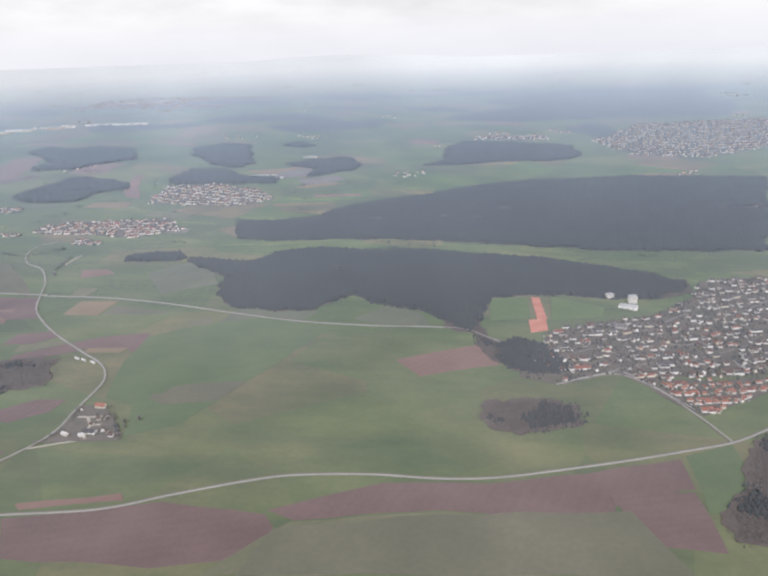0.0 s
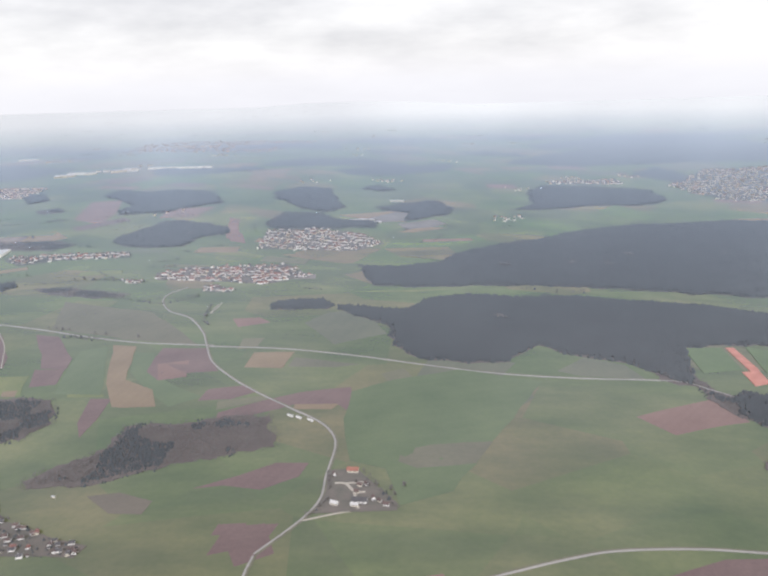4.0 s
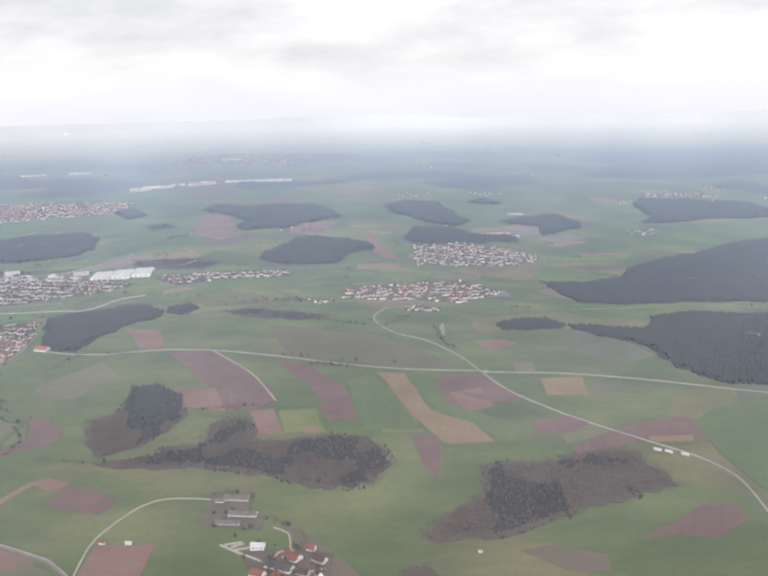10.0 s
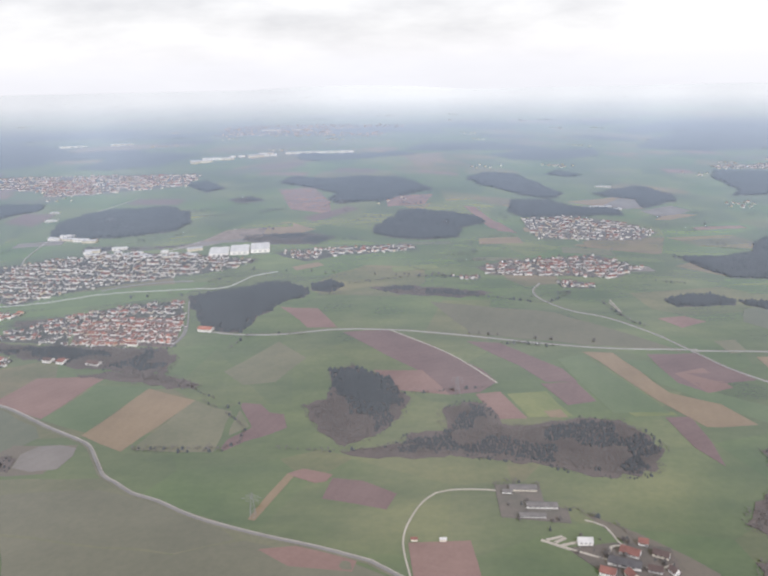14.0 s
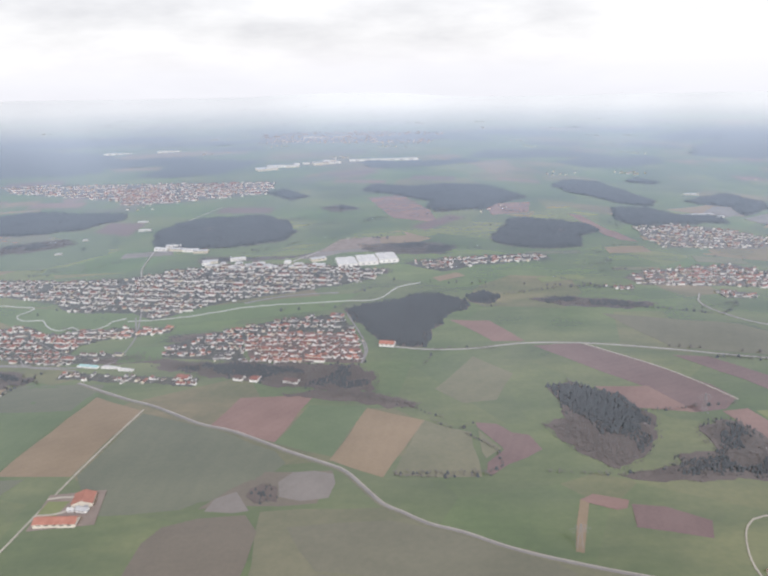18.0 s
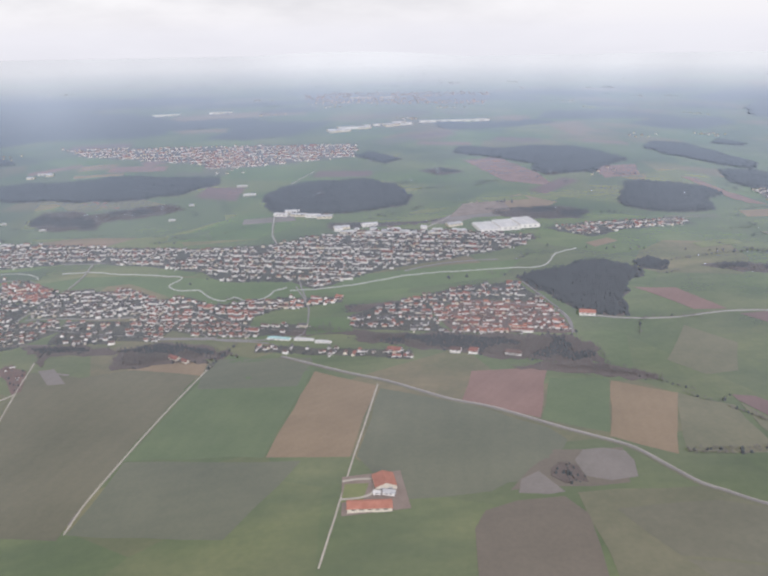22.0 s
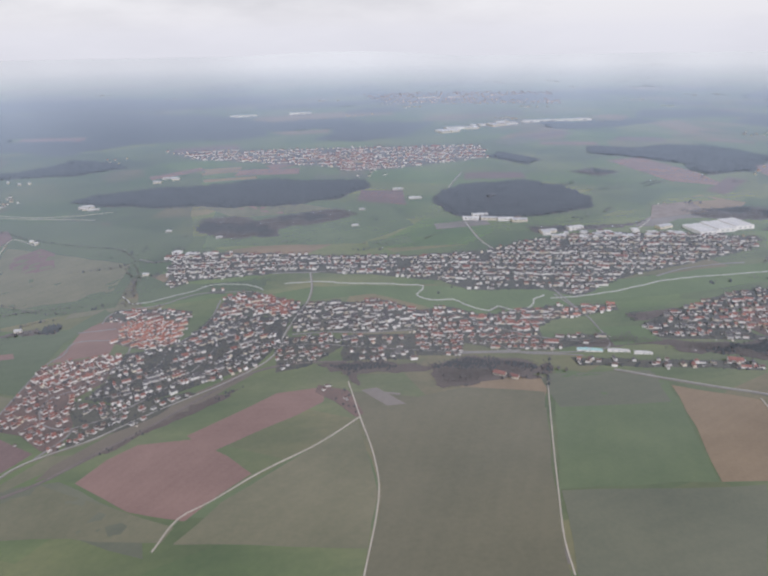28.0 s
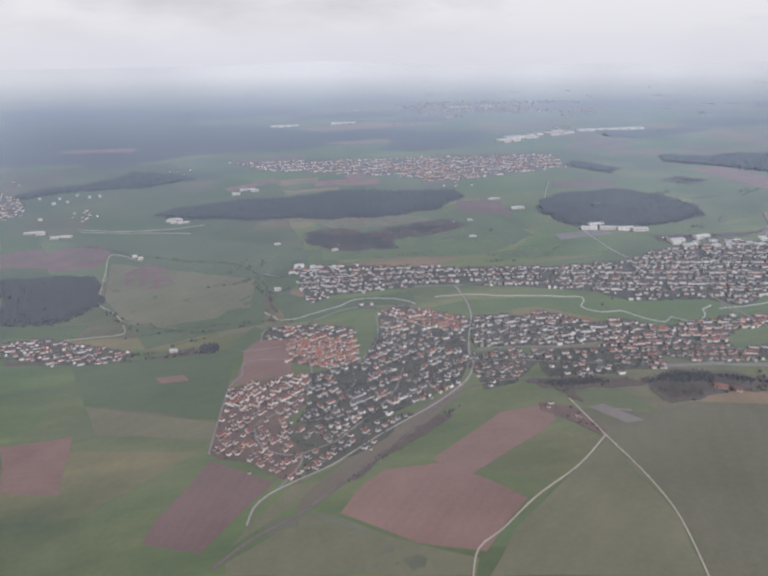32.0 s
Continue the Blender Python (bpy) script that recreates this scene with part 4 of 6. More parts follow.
field("ochre", (-782, 519), (-749, 492), (-765, 425), (-803, 432))
field("green", (-845, 520), (-784, 518), (-804, 432), (-866, 450))
field("stubble", (-940, 515), (-861, 500), (-874, 441), (-880, 399), (-936, 415), (-944, 436))
field("clay", (-696, 502), (-654, 501), (-672, 449), (-707, 469))
field("green", (-656, 490), (-624, 488), (-643, 434), (-672, 448))
field("ochre", (-624, 485), (-594, 470), (-619, 414), (-644, 431))
field("brown", (-674, 421), (-642, 421), (-649, 394), (-700, 393))
field("teal", (-747, 488), (-707, 464), (-673, 436), (-668, 424), (-708, 393), (-748, 392), (-762, 425))
field("teal", (-841, 550), (-784, 540), (-785, 521), (-844, 522))
field("green", (-950, 517), (-945, 463), (-951, 434), (-1031, 459), (-996, 482))
field("olive", (-945, 526), (-853, 511), (-871, 443), (-884, 394), (-955, 408), (-944, 462))
field("green", (-833, 555), (-781, 524), (-805, 435), (-870, 443))
field("teal", (-869, 442), (-787, 426), (-816, 379), (-880, 393))
field("stubble", (-944, 550), (-924, 542), (-930, 531), (-942, 537))
field("teal", (-1119, 498), (-1092, 498), (-1047, 458), (-1043, 436), (-1087, 464), (-1111, 476))
field("mauve", (-1165, 513), (-1143, 551), (-1112, 525), (-1128, 506), (-1144, 485), (-1170, 498))
field("clay", (-1258, 602), (-1219, 599), (-1215, 546), (-1245, 557))
field("deep", (-1213, 658), (-1159, 647), (-1150, 597), (-1208, 609))
field("olive", (-1134, 476), (-1100, 497), (-1074, 480), (-1033, 453), (-1037, 444), (-1133, 469))
field("olive", (-950, 517), (-947, 483), (-946, 456), (-954, 423), (-1032, 442), (-1014, 466))
field("olive", (-1121, 501), (-1103, 521), (-1089, 519), (-1113, 499), (-1132, 485))
field("ochre", (-1086, 1134), (-1039, 1131), (-1041, 1103), (-1084, 1115))
field("ochre", (-627, 847), (-579, 870), (-549, 838), (-572, 819), (-619, 831))
field("clay", (-608, 1038), (-564, 1042), (-538, 951), (-536, 895), (-581, 924))
field("ochre", (-433, 1272), (-375, 1320), (-375, 1208), (-420, 1182))
field("clay", (-475, 967), (-416, 979), (-429, 931), (-472, 920))
field("ochre", (-386, 800), (-345, 809), (-344, 788), (-388, 780))
field("clay", (-368, 876), (-354, 859), (-343, 824), (-362, 830))
field("ochre", (-207, 979), (-153, 998), (-170, 942), (-198, 945))
field("clay", (-1035, 949), (-984, 985), (-958, 957), (-986, 914))
field("olive", (-1087, 985), (-997, 971), (-937, 914), (-1034, 916))
field("clay", (-1127, 686), (-1112, 701), (-1095, 693), (-1098, 635), (-1132, 630), (-1128, 659))
field("meadow2", (-790, 607), (-760, 602), (-758, 577), (-788, 578))
field("olive", (-584, 506), (-555, 548), (-535, 521), (-551, 490), (-570, 488))
field("mauve", (-1353, 941), (-1330, 951), (-1267, 948), (-1252, 911), (-1278, 890), (-1343, 905))
field("ochre", (-1267, 858), (-1252, 908), (-1236, 898), (-1242, 853))
field("dark", (-1205, 809), (-1155, 828), (-1119, 818), (-1119, 778), (-1190, 772))
field("olive", (-1084, 735), (-1106, 718), (-1147, 713), (-1144, 728), (-1113, 732))
field("ochre", (-256, 967), (-166, 1010), (-164, 963), (-213, 944))
field("teal", (-237, 563), (-222, 592), (-194, 601), (-173, 543), (-209, 517))
field("lime", (-207, 655), (-154, 663), (-114, 667), (-153, 656))
field("brown", (-719, 371), (-713, 381), (-699, 386), (-679, 387), (-673, 375), (-678, 337), (-723, 342))
field("mauve", (-231, 295), (-213, 300), (-205, 279), (-219, 270))
field("clay", (-180, 259), (-138, 269), (-135, 264), (-176, 255))
field("fallow", (-661, 377), (-618, 379), (-594, 369), (-557, 346), (-550, 338), (-573, 330), (-648, 348))
field("fallow", (-647, 346), (-573, 329), (-546, 337), (-507, 324), (-490, 313), (-523, 302), (-630, 309))
field("meadow2", (80, 536), (116, 519), (110, 498), (74, 485))
field("deep", (-950, 549), (-947, 522), (-944, 490), (-944, 462), (-948, 440), (-957, 405), (-883, 390), (-872, 440), (-861, 480), (-848, 528), (-888, 542), (-916, 536))
field("teal", (-845, 546), (-783, 536), (-791, 501), (-846, 510))
field("brown", (-1006, 593), (-1005, 583), (-1032, 554), (-1065, 526), (-1091, 506), (-1104, 501), (-1099, 512), (-1073, 537), (-1044, 562))
field("deep", (-449, 616), (-363, 586), (-334, 550), (-301, 506), (-361, 521), (-427, 546))
field("green", (-343, 495), (-329, 493), (-314, 456), (-296, 440), (-277, 427), (-293, 414), (-309, 431), (-322, 446), (-334, 463))
field("fallow", (-232, 490), (-188, 481), (-204, 475), (-234, 474))
field("clay", (-294, 570), (-274, 575), (-263, 563), (-285, 550))
field("olive", (-275, 524), (-260, 527), (-262, 506), (-274, 503))
field("teal", (-139, 505), (-86, 489), (-114, 425), (-142, 413), (-156, 437))
field("clay", (-481, 334), (-456, 335), (-455, 306), (-480, 307))
field("clay", (-540, 331), (-523, 333), (-501, 323), (-503, 316), (-527, 320))
field("clay", (-1036, 524), (-991, 557), (-964, 558), (-966, 542), (-997, 522), (-1023, 506))
field("clay", (-1060, 521), (-1033, 520), (-1014, 501), (-1002, 484), (-1029, 456), (-1055, 468), (-1084, 495), (-1073, 511))
field("clay", (-386, 926), (-372, 922), (-353, 829), (-369, 841))
field("stubble", (-216, 957), (-185, 993), (-159, 988), (-168, 950), (-202, 937))
field("ochre", (-176, 895), (-149, 924), (-121, 915), (-160, 893))
field("mauve", (-913, 939), (-905, 978), (-862, 964), (-867, 908))
field("ochre", (-1089, 1116), (-1041, 1121), (-1039, 1108), (-1086, 1104))
field("ochre", (-1083, 1083), (-1021, 1078), (-1019, 1066), (-1080, 1070))
field("ochre", (-1008, 1325), (-920, 1322), (-922, 1295), (-985, 1300))
field("clay", (-1391, 1419), (-1292, 1414), (-1289, 1362), (-1390, 1376))
field("mauve", (-513, 560), (-483, 560), (-455, 529), (-429, 488), (-423, 471), (-434, 460), (-451, 459), (-461, 485), (-484, 517))
field("clay", (-493, 497), (-464, 492), (-451, 459), (-465, 464), (-480, 469))
field("mauve", (-432, 533), (-412, 528), (-382, 484), (-378, 467), (-396, 468), (-407, 492))
field("mauve", (-399, 466), (-379, 467), (-374, 444), (-390, 441))
field("clay", (-437, 458), (-423, 459), (-414, 430), (-430, 431))
field("lime", (-420, 456), (-398, 457), (-390, 430), (-413, 431))
field("ochre", (-404, 436), (-395, 437), (-393, 429), (-402, 430))
field("green", (-382, 498), (-366, 505), (-344, 445), (-340, 429), (-369, 431), (-375, 458))
field("lime", (-361, 431), (-338, 430), (-337, 427), (-359, 427))
field("ochre", (-364, 509), (-346, 506), (-332, 450), (-310, 436), (-301, 415), (-320, 414), (-327, 415), (-342, 444))
field("mauve", (-344, 425), (-331, 425), (-330, 402), (-332, 382), (-340, 398))
field("clay", (-561, 614), (-533, 609), (-517, 569), (-538, 571))
field("mauve", (-326, 503), (-296, 504), (-277, 464), (-295, 461), (-311, 449), (-323, 462))
field("clay", (-320, 474), (-301, 481), (-295, 455), (-311, 449))
field("ochre", (-261, 497), (-234, 500), (-237, 471), (-262, 471))
field("mauve", (-276, 437), (-255, 443), (-246, 434), (-259, 424), (-278, 422))
field("olive", (-266, 421), (-241, 429), (-237, 424), (-264, 410))
field("mauve", (-262, 407), (-237, 424), (-219, 435), (-190, 444), (-187, 424), (-184, 406), (-195, 419), (-221, 418), (-227, 413), (-261, 395))
field("ochre", (-220, 418), (-195, 420), (-198, 413), (-220, 412))
field("mauve", (-253, 329), (-234, 340), (-218, 352), (-202, 352), (-205, 339), (-221, 327), (-239, 331))
field("brown", (-303, 326), (-288, 328), (-269, 319), (-270, 308), (-286, 310))
field("mauve", (-233, 299), (-221, 300), (-221, 291), (-234, 291))
field("stubble", (-945, 550), (-936, 551), (-923, 530), (-933, 530))
field("mauve", (-567, 466), (-556, 463), (-550, 453), (-542, 450), (-539, 435), (-548, 428), (-559, 422), (-568, 413), (-570, 416), (-568, 425), (-558, 436), (-558, 439), (-567, 461))
field("olive", (-567, 458), (-559, 438), (-568, 429), (-569, 435))
field("stubble", (-666, 400), (-667, 412), (-661, 420), (-651, 421), (-642, 418), (-641, 410), (-644, 398), (-656, 396))
field("stubble", (-697, 391), (-694, 400), (-685, 405), (-678, 390), (-685, 389))
field("ochre", (-547, 352), (-544, 351), (-531, 386), (-534, 389))
field("clay", (-534, 389), (-531, 386), (-522, 385), (-521, 380), (-516, 381), (-513, 387), (-527, 393))
field("mauve", (-513, 384), (-499, 381), (-484, 370), (-489, 358), (-517, 367))
field("brown", (-406, 352), (-388, 337), (-374, 321), (-367, 310), (-371, 298), (-378, 295), (-392, 321))
field("darkened", (-1330, 987), (-1205, 964), (-1118, 907), (-1071, 873), (-1077, 843), (-1111, 821), (-1113, 765), (-1113, 726), (-1146, 724), (-1194, 709), (-1213, 759), (-1240, 806), (-1250, 912), (-1295, 963))
field("darkened", (-1241, 698), (-1203, 691), (-1164, 688), (-1138, 689), (-1120, 724), (-1113, 712), (-1134, 665), (-1136, 631), (-1140, 589), (-1220, 635))
field("darkened", (-1112, 805), (-1085, 769), (-1054, 752), (-1001, 742), (-1003, 720), (-1032, 730), (-1061, 723), (-1097, 728))
field("green", (-1329, 984), (-1295, 963), (-1251, 912), (-1247, 850), (-1264, 853), (-1297, 882))
field("olive", (-1239, 815), (-1247, 898), (-1197, 867), (-1119, 818), (-1122, 758), (-1177, 739), (-1215, 760))
field("mauve", (-1231, 867), (-1213, 886), (-1195, 867), (-1186, 832), (-1204, 820), (-1229, 842))
field("mauve", (-1314, 937), (-1300, 949), (-1263, 950), (-1251, 926), (-1257, 888), (-1299, 887))
field("clay", (-1182, 658), (-1164, 656), (-1160, 646), (-1177, 648))
field("olive", (-1219, 632), (-1141, 586), (-1142, 569), (-1207, 596))
field("green", (-189, 437), (-164, 457), (-123, 476), (-73, 458), (-132, 329), (-156, 316), (-164, 348), (-182, 355), (-187, 380), (-190, 401))
field("fallow", (-158, 366), (-142, 373), (-110, 378), (-120, 355), (-149, 349), (-158, 355))
field("mauve", (70, 283), (102, 290), (97, 280), (71, 275))
field("stubble", (-683, 788), (-642, 827), (-608, 836), (-595, 800), (-637, 800), (-665, 785))
field("ochre", (-642, 832), (-620, 859), (-587, 865), (-558, 841), (-565, 830), (-618, 830))
field("fallow", (-76, 221), (-68, 249), (-2, 263), (77, 272), (91, 234))

# ---- roads, tracks, railway and river ----
way("road", (-611, 571), (-584, 562), (-554, 560), (-517, 565), (-476, 559), (-433, 544), (-387, 525), (-343, 513), (-292, 509))
way("road", (-296, 507), (-241, 505), (-192, 496), (-144, 482), (-100, 470), (-50, 464), (-8, 464), (15, 462), (25, 453), (38, 442), (51, 435))
way("road", (-357, 659), (-367, 638), (-365, 616), (-350, 589), (-329, 572), (-309, 539), (-298, 511), (-285, 479), (-265, 453), (-246, 434), (-223, 414), (-204, 398), (-195, 385), (-191, 370), (-192, 340), (-192, 320), (-198, 303), (-213, 278))
way("road", (-182, 251), (-143, 257), (-116, 269), (-87, 281), (-67, 287), (-34, 290), (-2, 289), (24, 292), (54, 301), (89, 313), (119, 325), (140, 334), (163, 349))
way("road", (140, 335), (132, 359), (118, 389), (101, 405), (82, 398), (65, 388))
way("road", (-784, 1027), (-817, 946), (-822, 864), (-822, 791), (-816, 758))
way("road", (-213, 277), (-214, 264), (-212, 252), (-210, 241), (-206, 226))
way("road", (-207, 234), (-201, 242), (-191, 248), (-182, 251))
way("mainroad", (-802, 546), (-764, 512), (-744, 497), (-715, 472), (-693, 460), (-664, 439), (-644, 426), (-636, 419), (-628, 405), (-620, 391), (-613, 385), (-602, 375), (-589, 368), (-569, 354), (-542, 341), (-516, 331), (-496, 322))
way("mainroad", (-496, 322), (-483, 310), (-474, 297), (-466, 285))
way("track", (-198, 302), (-184, 308), (-174, 311), (-159, 313))
way("track", (-481, 309), (-483, 334), (-479, 351), (-471, 366), (-461, 372), (-441, 371), (-432, 365), (-420, 357))
way("track", (-407, 347), (-400, 342), (-398, 332), (-397, 325), (-403, 316))
way("track", (-748, 493), (-757, 452), (-763, 427), (-768, 405), (-772, 387), (-776, 370))
way("track", (-843, 539), (-847, 525), (-860, 480), (-871, 440), (-878, 413), (-881, 393))
way("track", (-951, 561), (-948, 522), (-945, 490), (-945, 463), (-949, 440), (-957, 408))
way("track", (-948, 522), (-970, 502), (-998, 484), (-1019, 467), (-1032, 458), (-1040, 439))
way("track", (-1296, 1006), (-1211, 983), (-1167, 982))
way("track", (-631, 850), (-658, 808), (-685, 778))
way("track", (-314, 614), (-315, 583))
way("track", (-316, 609), (-316, 585))
way("track", (-776, 370), (-779, 357))
way("track", (-480, 559), (-446, 514), (-423, 469))
way("road", (-967, 744), (-967, 713), (-971, 686), (-981, 655), (-988, 630), (-989, 617), (-997, 599), (-1010, 585), (-1026, 572), (-1046, 559), (-1063, 547), (-1083, 532), (-1102, 523), (-1115, 516), (-1122, 508), (-1125, 497))
way("street", (-1086, 652), (-1086, 629), (-1089, 613), (-1098, 597), (-1109, 586), (-1118, 581), (-1121, 571), (-1119, 561), (-1114, 551), (-1105, 545), (-1098, 544), (-1099, 536), (-1104, 528), (-1110, 520))
way("street", (-1098, 544), (-1080, 551), (-1072, 559), (-1056, 575), (-1041, 596), (-1033, 617), (-1028, 632))
way("street", (-1098, 575), (-1082, 576), (-1074, 593), (-1063, 609), (-1061, 629))
way("street", (-1057, 638), (-1046, 654), (-1038, 676), (-1034, 711))
way("street", (-1026, 589), (-1015, 608), (-1008, 626))
way("street", (-1144, 556), (-1140, 590), (-1135, 628), (-1128, 642), (-1128, 657), (-1122, 663), (-1100, 658))
way("street", (-1129, 681), (-1116, 680), (-1103, 680))
way("street", (-1116, 693), (-1111, 714), (-1080, 718), (-1065, 726), (-1051, 731), (-1029, 726), (-1008, 717), (-979, 684))
way("street", (-1001, 756), (-977, 749), (-962, 745), (-939, 743), (-923, 742), (-898, 725))
way("street", (-795, 677), (-793, 662), (-789, 639))
way("street", (-982, 633), (-957, 630), (-932, 624), (-903, 623))
way("street", (-856, 592), (-846, 580), (-821, 573), (-811, 569))
way("track", (-1219, 894), (-1250, 922), (-1248, 874), (-1245, 833), (-1242, 806), (-1226, 782), (-1217, 760), (-1214, 742), (-1234, 742), (-1255, 743))
way("track", (-1292, 998), (-1243, 985), (-1180, 959))
way("street", (-1112, 827), (-1095, 815), (-1079, 826))
way("street", (-989, 617), (-967, 614), (-929, 600), (-883, 587), (-845, 583))
way("street", (-797, 664), (-789, 634), (-787, 615), (-791, 579), (-813, 575), (-849, 581), (-886, 585))
way("street", (-875, 644), (-854, 622), (-826, 599), (-790, 584))
way("street", (-634, 637), (-622, 573), (-625, 546))
way("road", (63, 387), (82, 399), (100, 408), (106, 407), (117, 392), (132, 367))
way("street", (120, 486), (126, 472), (134, 460), (153, 455), (169, 463))
way("street", (79, 431), (96, 441), (110, 429), (116, 414))
way("street", (-700, 613), (-665, 603), (-637, 589), (-626, 583), (-623, 565), (-626, 544))
way("street", (-715, 677), (-692, 685), (-661, 688), (-641, 687))
way("street", (171, 513), (146, 489), (122, 463), (111, 441))
way("street", (95, 407), (118, 421), (153, 433), (208, 465))
way("street", (237, 538), (195, 506), (171, 513))
way("rail", (-950, 586), (-975, 590), (-999, 588), (-1020, 574), (-1053, 540), (-1080, 517), (-1100, 500), (-1122, 488), (-1139, 474))
stream((-1112, 748), (-1106, 736), (-1101, 728), (-1087, 728), (-1069, 735), (-1055, 739), (-1046, 746), (-1027, 742), (-1010, 731), (-1003, 720))
stream((-987, 728), (-965, 725), (-936, 713), (-908, 704), (-886, 695), (-893, 679), (-884, 669), (-869, 667), (-860, 654), (-848, 645), (-841, 652), (-833, 644), (-819, 647), (-813, 659), (-804, 664))
stream((-801, 658), (-778, 657), (-749, 660), (-711, 668), (-674, 667), (-636, 666), (-610, 667), (-593, 693), (-573, 703))
hedge((-1292, 952), (-1262, 942), (-1228, 913), (-1177, 879), (-1136, 858), (-1111, 821), (-1086, 812))
hedge((-1116, 819), (-1107, 788), (-1107, 763), (-1102, 741))
hedge((-1286, 845), (-1267, 848), (-1247, 850))
hedge((-1206, 757), (-1176, 734), (-1150, 725), (-1119, 728))
hedge((-1167, 813), (-1135, 813), (-1115, 822))
hedge((-1213, 733), (-1186, 735), (-1162, 736), (-1127, 733), (-1106, 729))
hedge((-592, 472), (-579, 460), (-569, 465))
hedge((-613, 415), (-589, 413), (-568, 413))
hedge((-543, 414), (-520, 409), (-497, 408), (-480, 411))
hedge((-410, 527), (-389, 521), (-376, 519))
hedge((-587, 540), (-572, 562), (-539, 558))
hedge((-607, 493), (-595, 481), (-584, 472))
hedge((-483, 465), (-457, 464), (-426, 465))
hedge((-511, 666), (-463, 679), (-430, 682))
hedge((-462, 710), (-437, 687), (-413, 685))
hedge((-321, 609), (-316, 569), (-308, 553))
hedge((-378, 621), (-340, 634), (-362, 608))
hedge((-929, 802), (-912, 799), (-900, 793))
hedge((-930, 789), (-906, 783))
hedge((-444, 636), (-394, 621), (-366, 608))
hedge((-844, 533), (-841, 545), (-831, 570))
hedge((-574, 454), (-562, 436), (-567, 417), (-614, 417))
hedge((-1290, 716), (-1243, 714), (-1195, 700), (-1167, 711), (-1151, 714))
hedge((-405, 528), (-393, 524), (-382, 522))
hedge((-190, 340), (-189, 320), (-196, 305))
hedge((-175, 345), (-165, 328), (-157, 313))
hedge((-1115, 621), (-1081, 605), (-1068, 627))

# ---- woods ----
woodland("wood", (-213, 750), (-171, 746), (-133, 761), (-117, 793), (-77, 826), (-18, 866), (47, 927), (124, 974), (240, 997), (408, 974), (288, 666), (229, 666), (154, 672), (66, 676), (-24, 680), (-93, 678), (-156, 670), (-192, 676))
woodland("wood", (-217, 613), (-189, 606), (-163, 602), (-147, 632), (-88, 646), (-1, 644), (84, 640), (143, 621), (173, 600), (191, 581), (180, 555), (125, 537), (90, 542), (35, 528), (27, 483), (18, 458), (-1, 478), (-12, 492), (-43, 504), (-66, 524), (-90, 490), (-117, 486), (-143, 491), (-158, 503), (-172, 537), (-173, 562), (-193, 580), (-216, 600))
woodland("wood", (-637, 646), (-603, 658), (-583, 672), (-560, 673), (-543, 656), (-546, 634), (-561, 624), (-567, 605), (-576, 596), (-583, 566), (-602, 572), (-617, 592), (-623, 613))
woodland("wood", (-541, 667), (-526, 676), (-515, 662), (-526, 645), (-540, 650))
woodland("wood", (-1333, 873), (-1256, 867), (-1238, 806), (-1265, 773), (-1307, 774))
woodland("wood", (-1156, 703), (-1144, 699), (-1145, 684), (-1157, 687))
woodland("wood", (-273, 614), (-257, 624), (-231, 629), (-219, 613), (-224, 601), (-269, 597))
woodland("wood", (-821, 851), (-840, 905), (-822, 951), (-780, 972), (-730, 966), (-698, 935), (-684, 885), (-695, 852), (-732, 839), (-785, 836))
woodland("wood", (-1226, 1037), (-1198, 1059), (-1133, 1062), (-1072, 1052), (-1006, 1055), (-942, 1031), (-897, 1020), (-895, 985), (-929, 953), (-976, 944), (-1054, 960), (-1140, 990), (-1194, 1015))
woodland("brush", (-1075, 890), (-1070, 925), (-1037, 924), (-1015, 900), (-971, 912), (-930, 918), (-912, 890), (-947, 874), (-992, 868), (-992, 845), (-1043, 855))
woodland("wood", (-491, 832), (-476, 867), (-459, 900), (-437, 908), (-416, 897), (-378, 885), (-370, 860), (-398, 838), (-405, 804), (-430, 795), (-470, 800), (-488, 815))
woodland("wood", (-612, 1085), (-595, 1120), (-547, 1093), (-501, 1103), (-445, 1080), (-414, 1008), (-455, 972), (-478, 945), (-532, 940), (-540, 965), (-530, 995), (-575, 1045))
woodland("wood", (-360, 1095), (-330, 1140), (-285, 1135), (-274, 1085), (-250, 1010), (-274, 978), (-308, 990), (-354, 1052))
woodland("wood", (-338, 908), (-325, 962), (-280, 975), (-257, 946), (-203, 940), (-204, 912), (-271, 903), (-321, 889))
woodland("wood", (-213, 1016), (-181, 1044), (-130, 1072), (-107, 1018), (-120, 980), (-171, 944), (-165, 990), (-203, 1000))
woodland("wood", (-29, 1030), (5, 1080), (13, 1182), (37, 1227), (150, 1245), (206, 1214), (209, 1142), (167, 1110), (87, 1086), (22, 1045))
woodland("wood", (-1395, 1149), (-1369, 1177), (-1325, 1185), (-1294, 1211), (-1276, 1245), (-1242, 1232), (-1201, 1198), (-1186, 1175), (-1228, 1169), (-1285, 1162), (-1342, 1158), (-1389, 1127))
woodland("wood", (-736, 1096), (-717, 1118), (-679, 1062), (-701, 1042))
woodland("brush", (-667, 996), (-639, 1006), (-615, 975), (-643, 963))
woodland("wood", (-245, 1141), (-216, 1177), (-189, 1144), (-207, 1126))
woodland("brush", (-625, 826), (-555, 826), (-525, 807), (-542, 783), (-585, 787), (-615, 799))
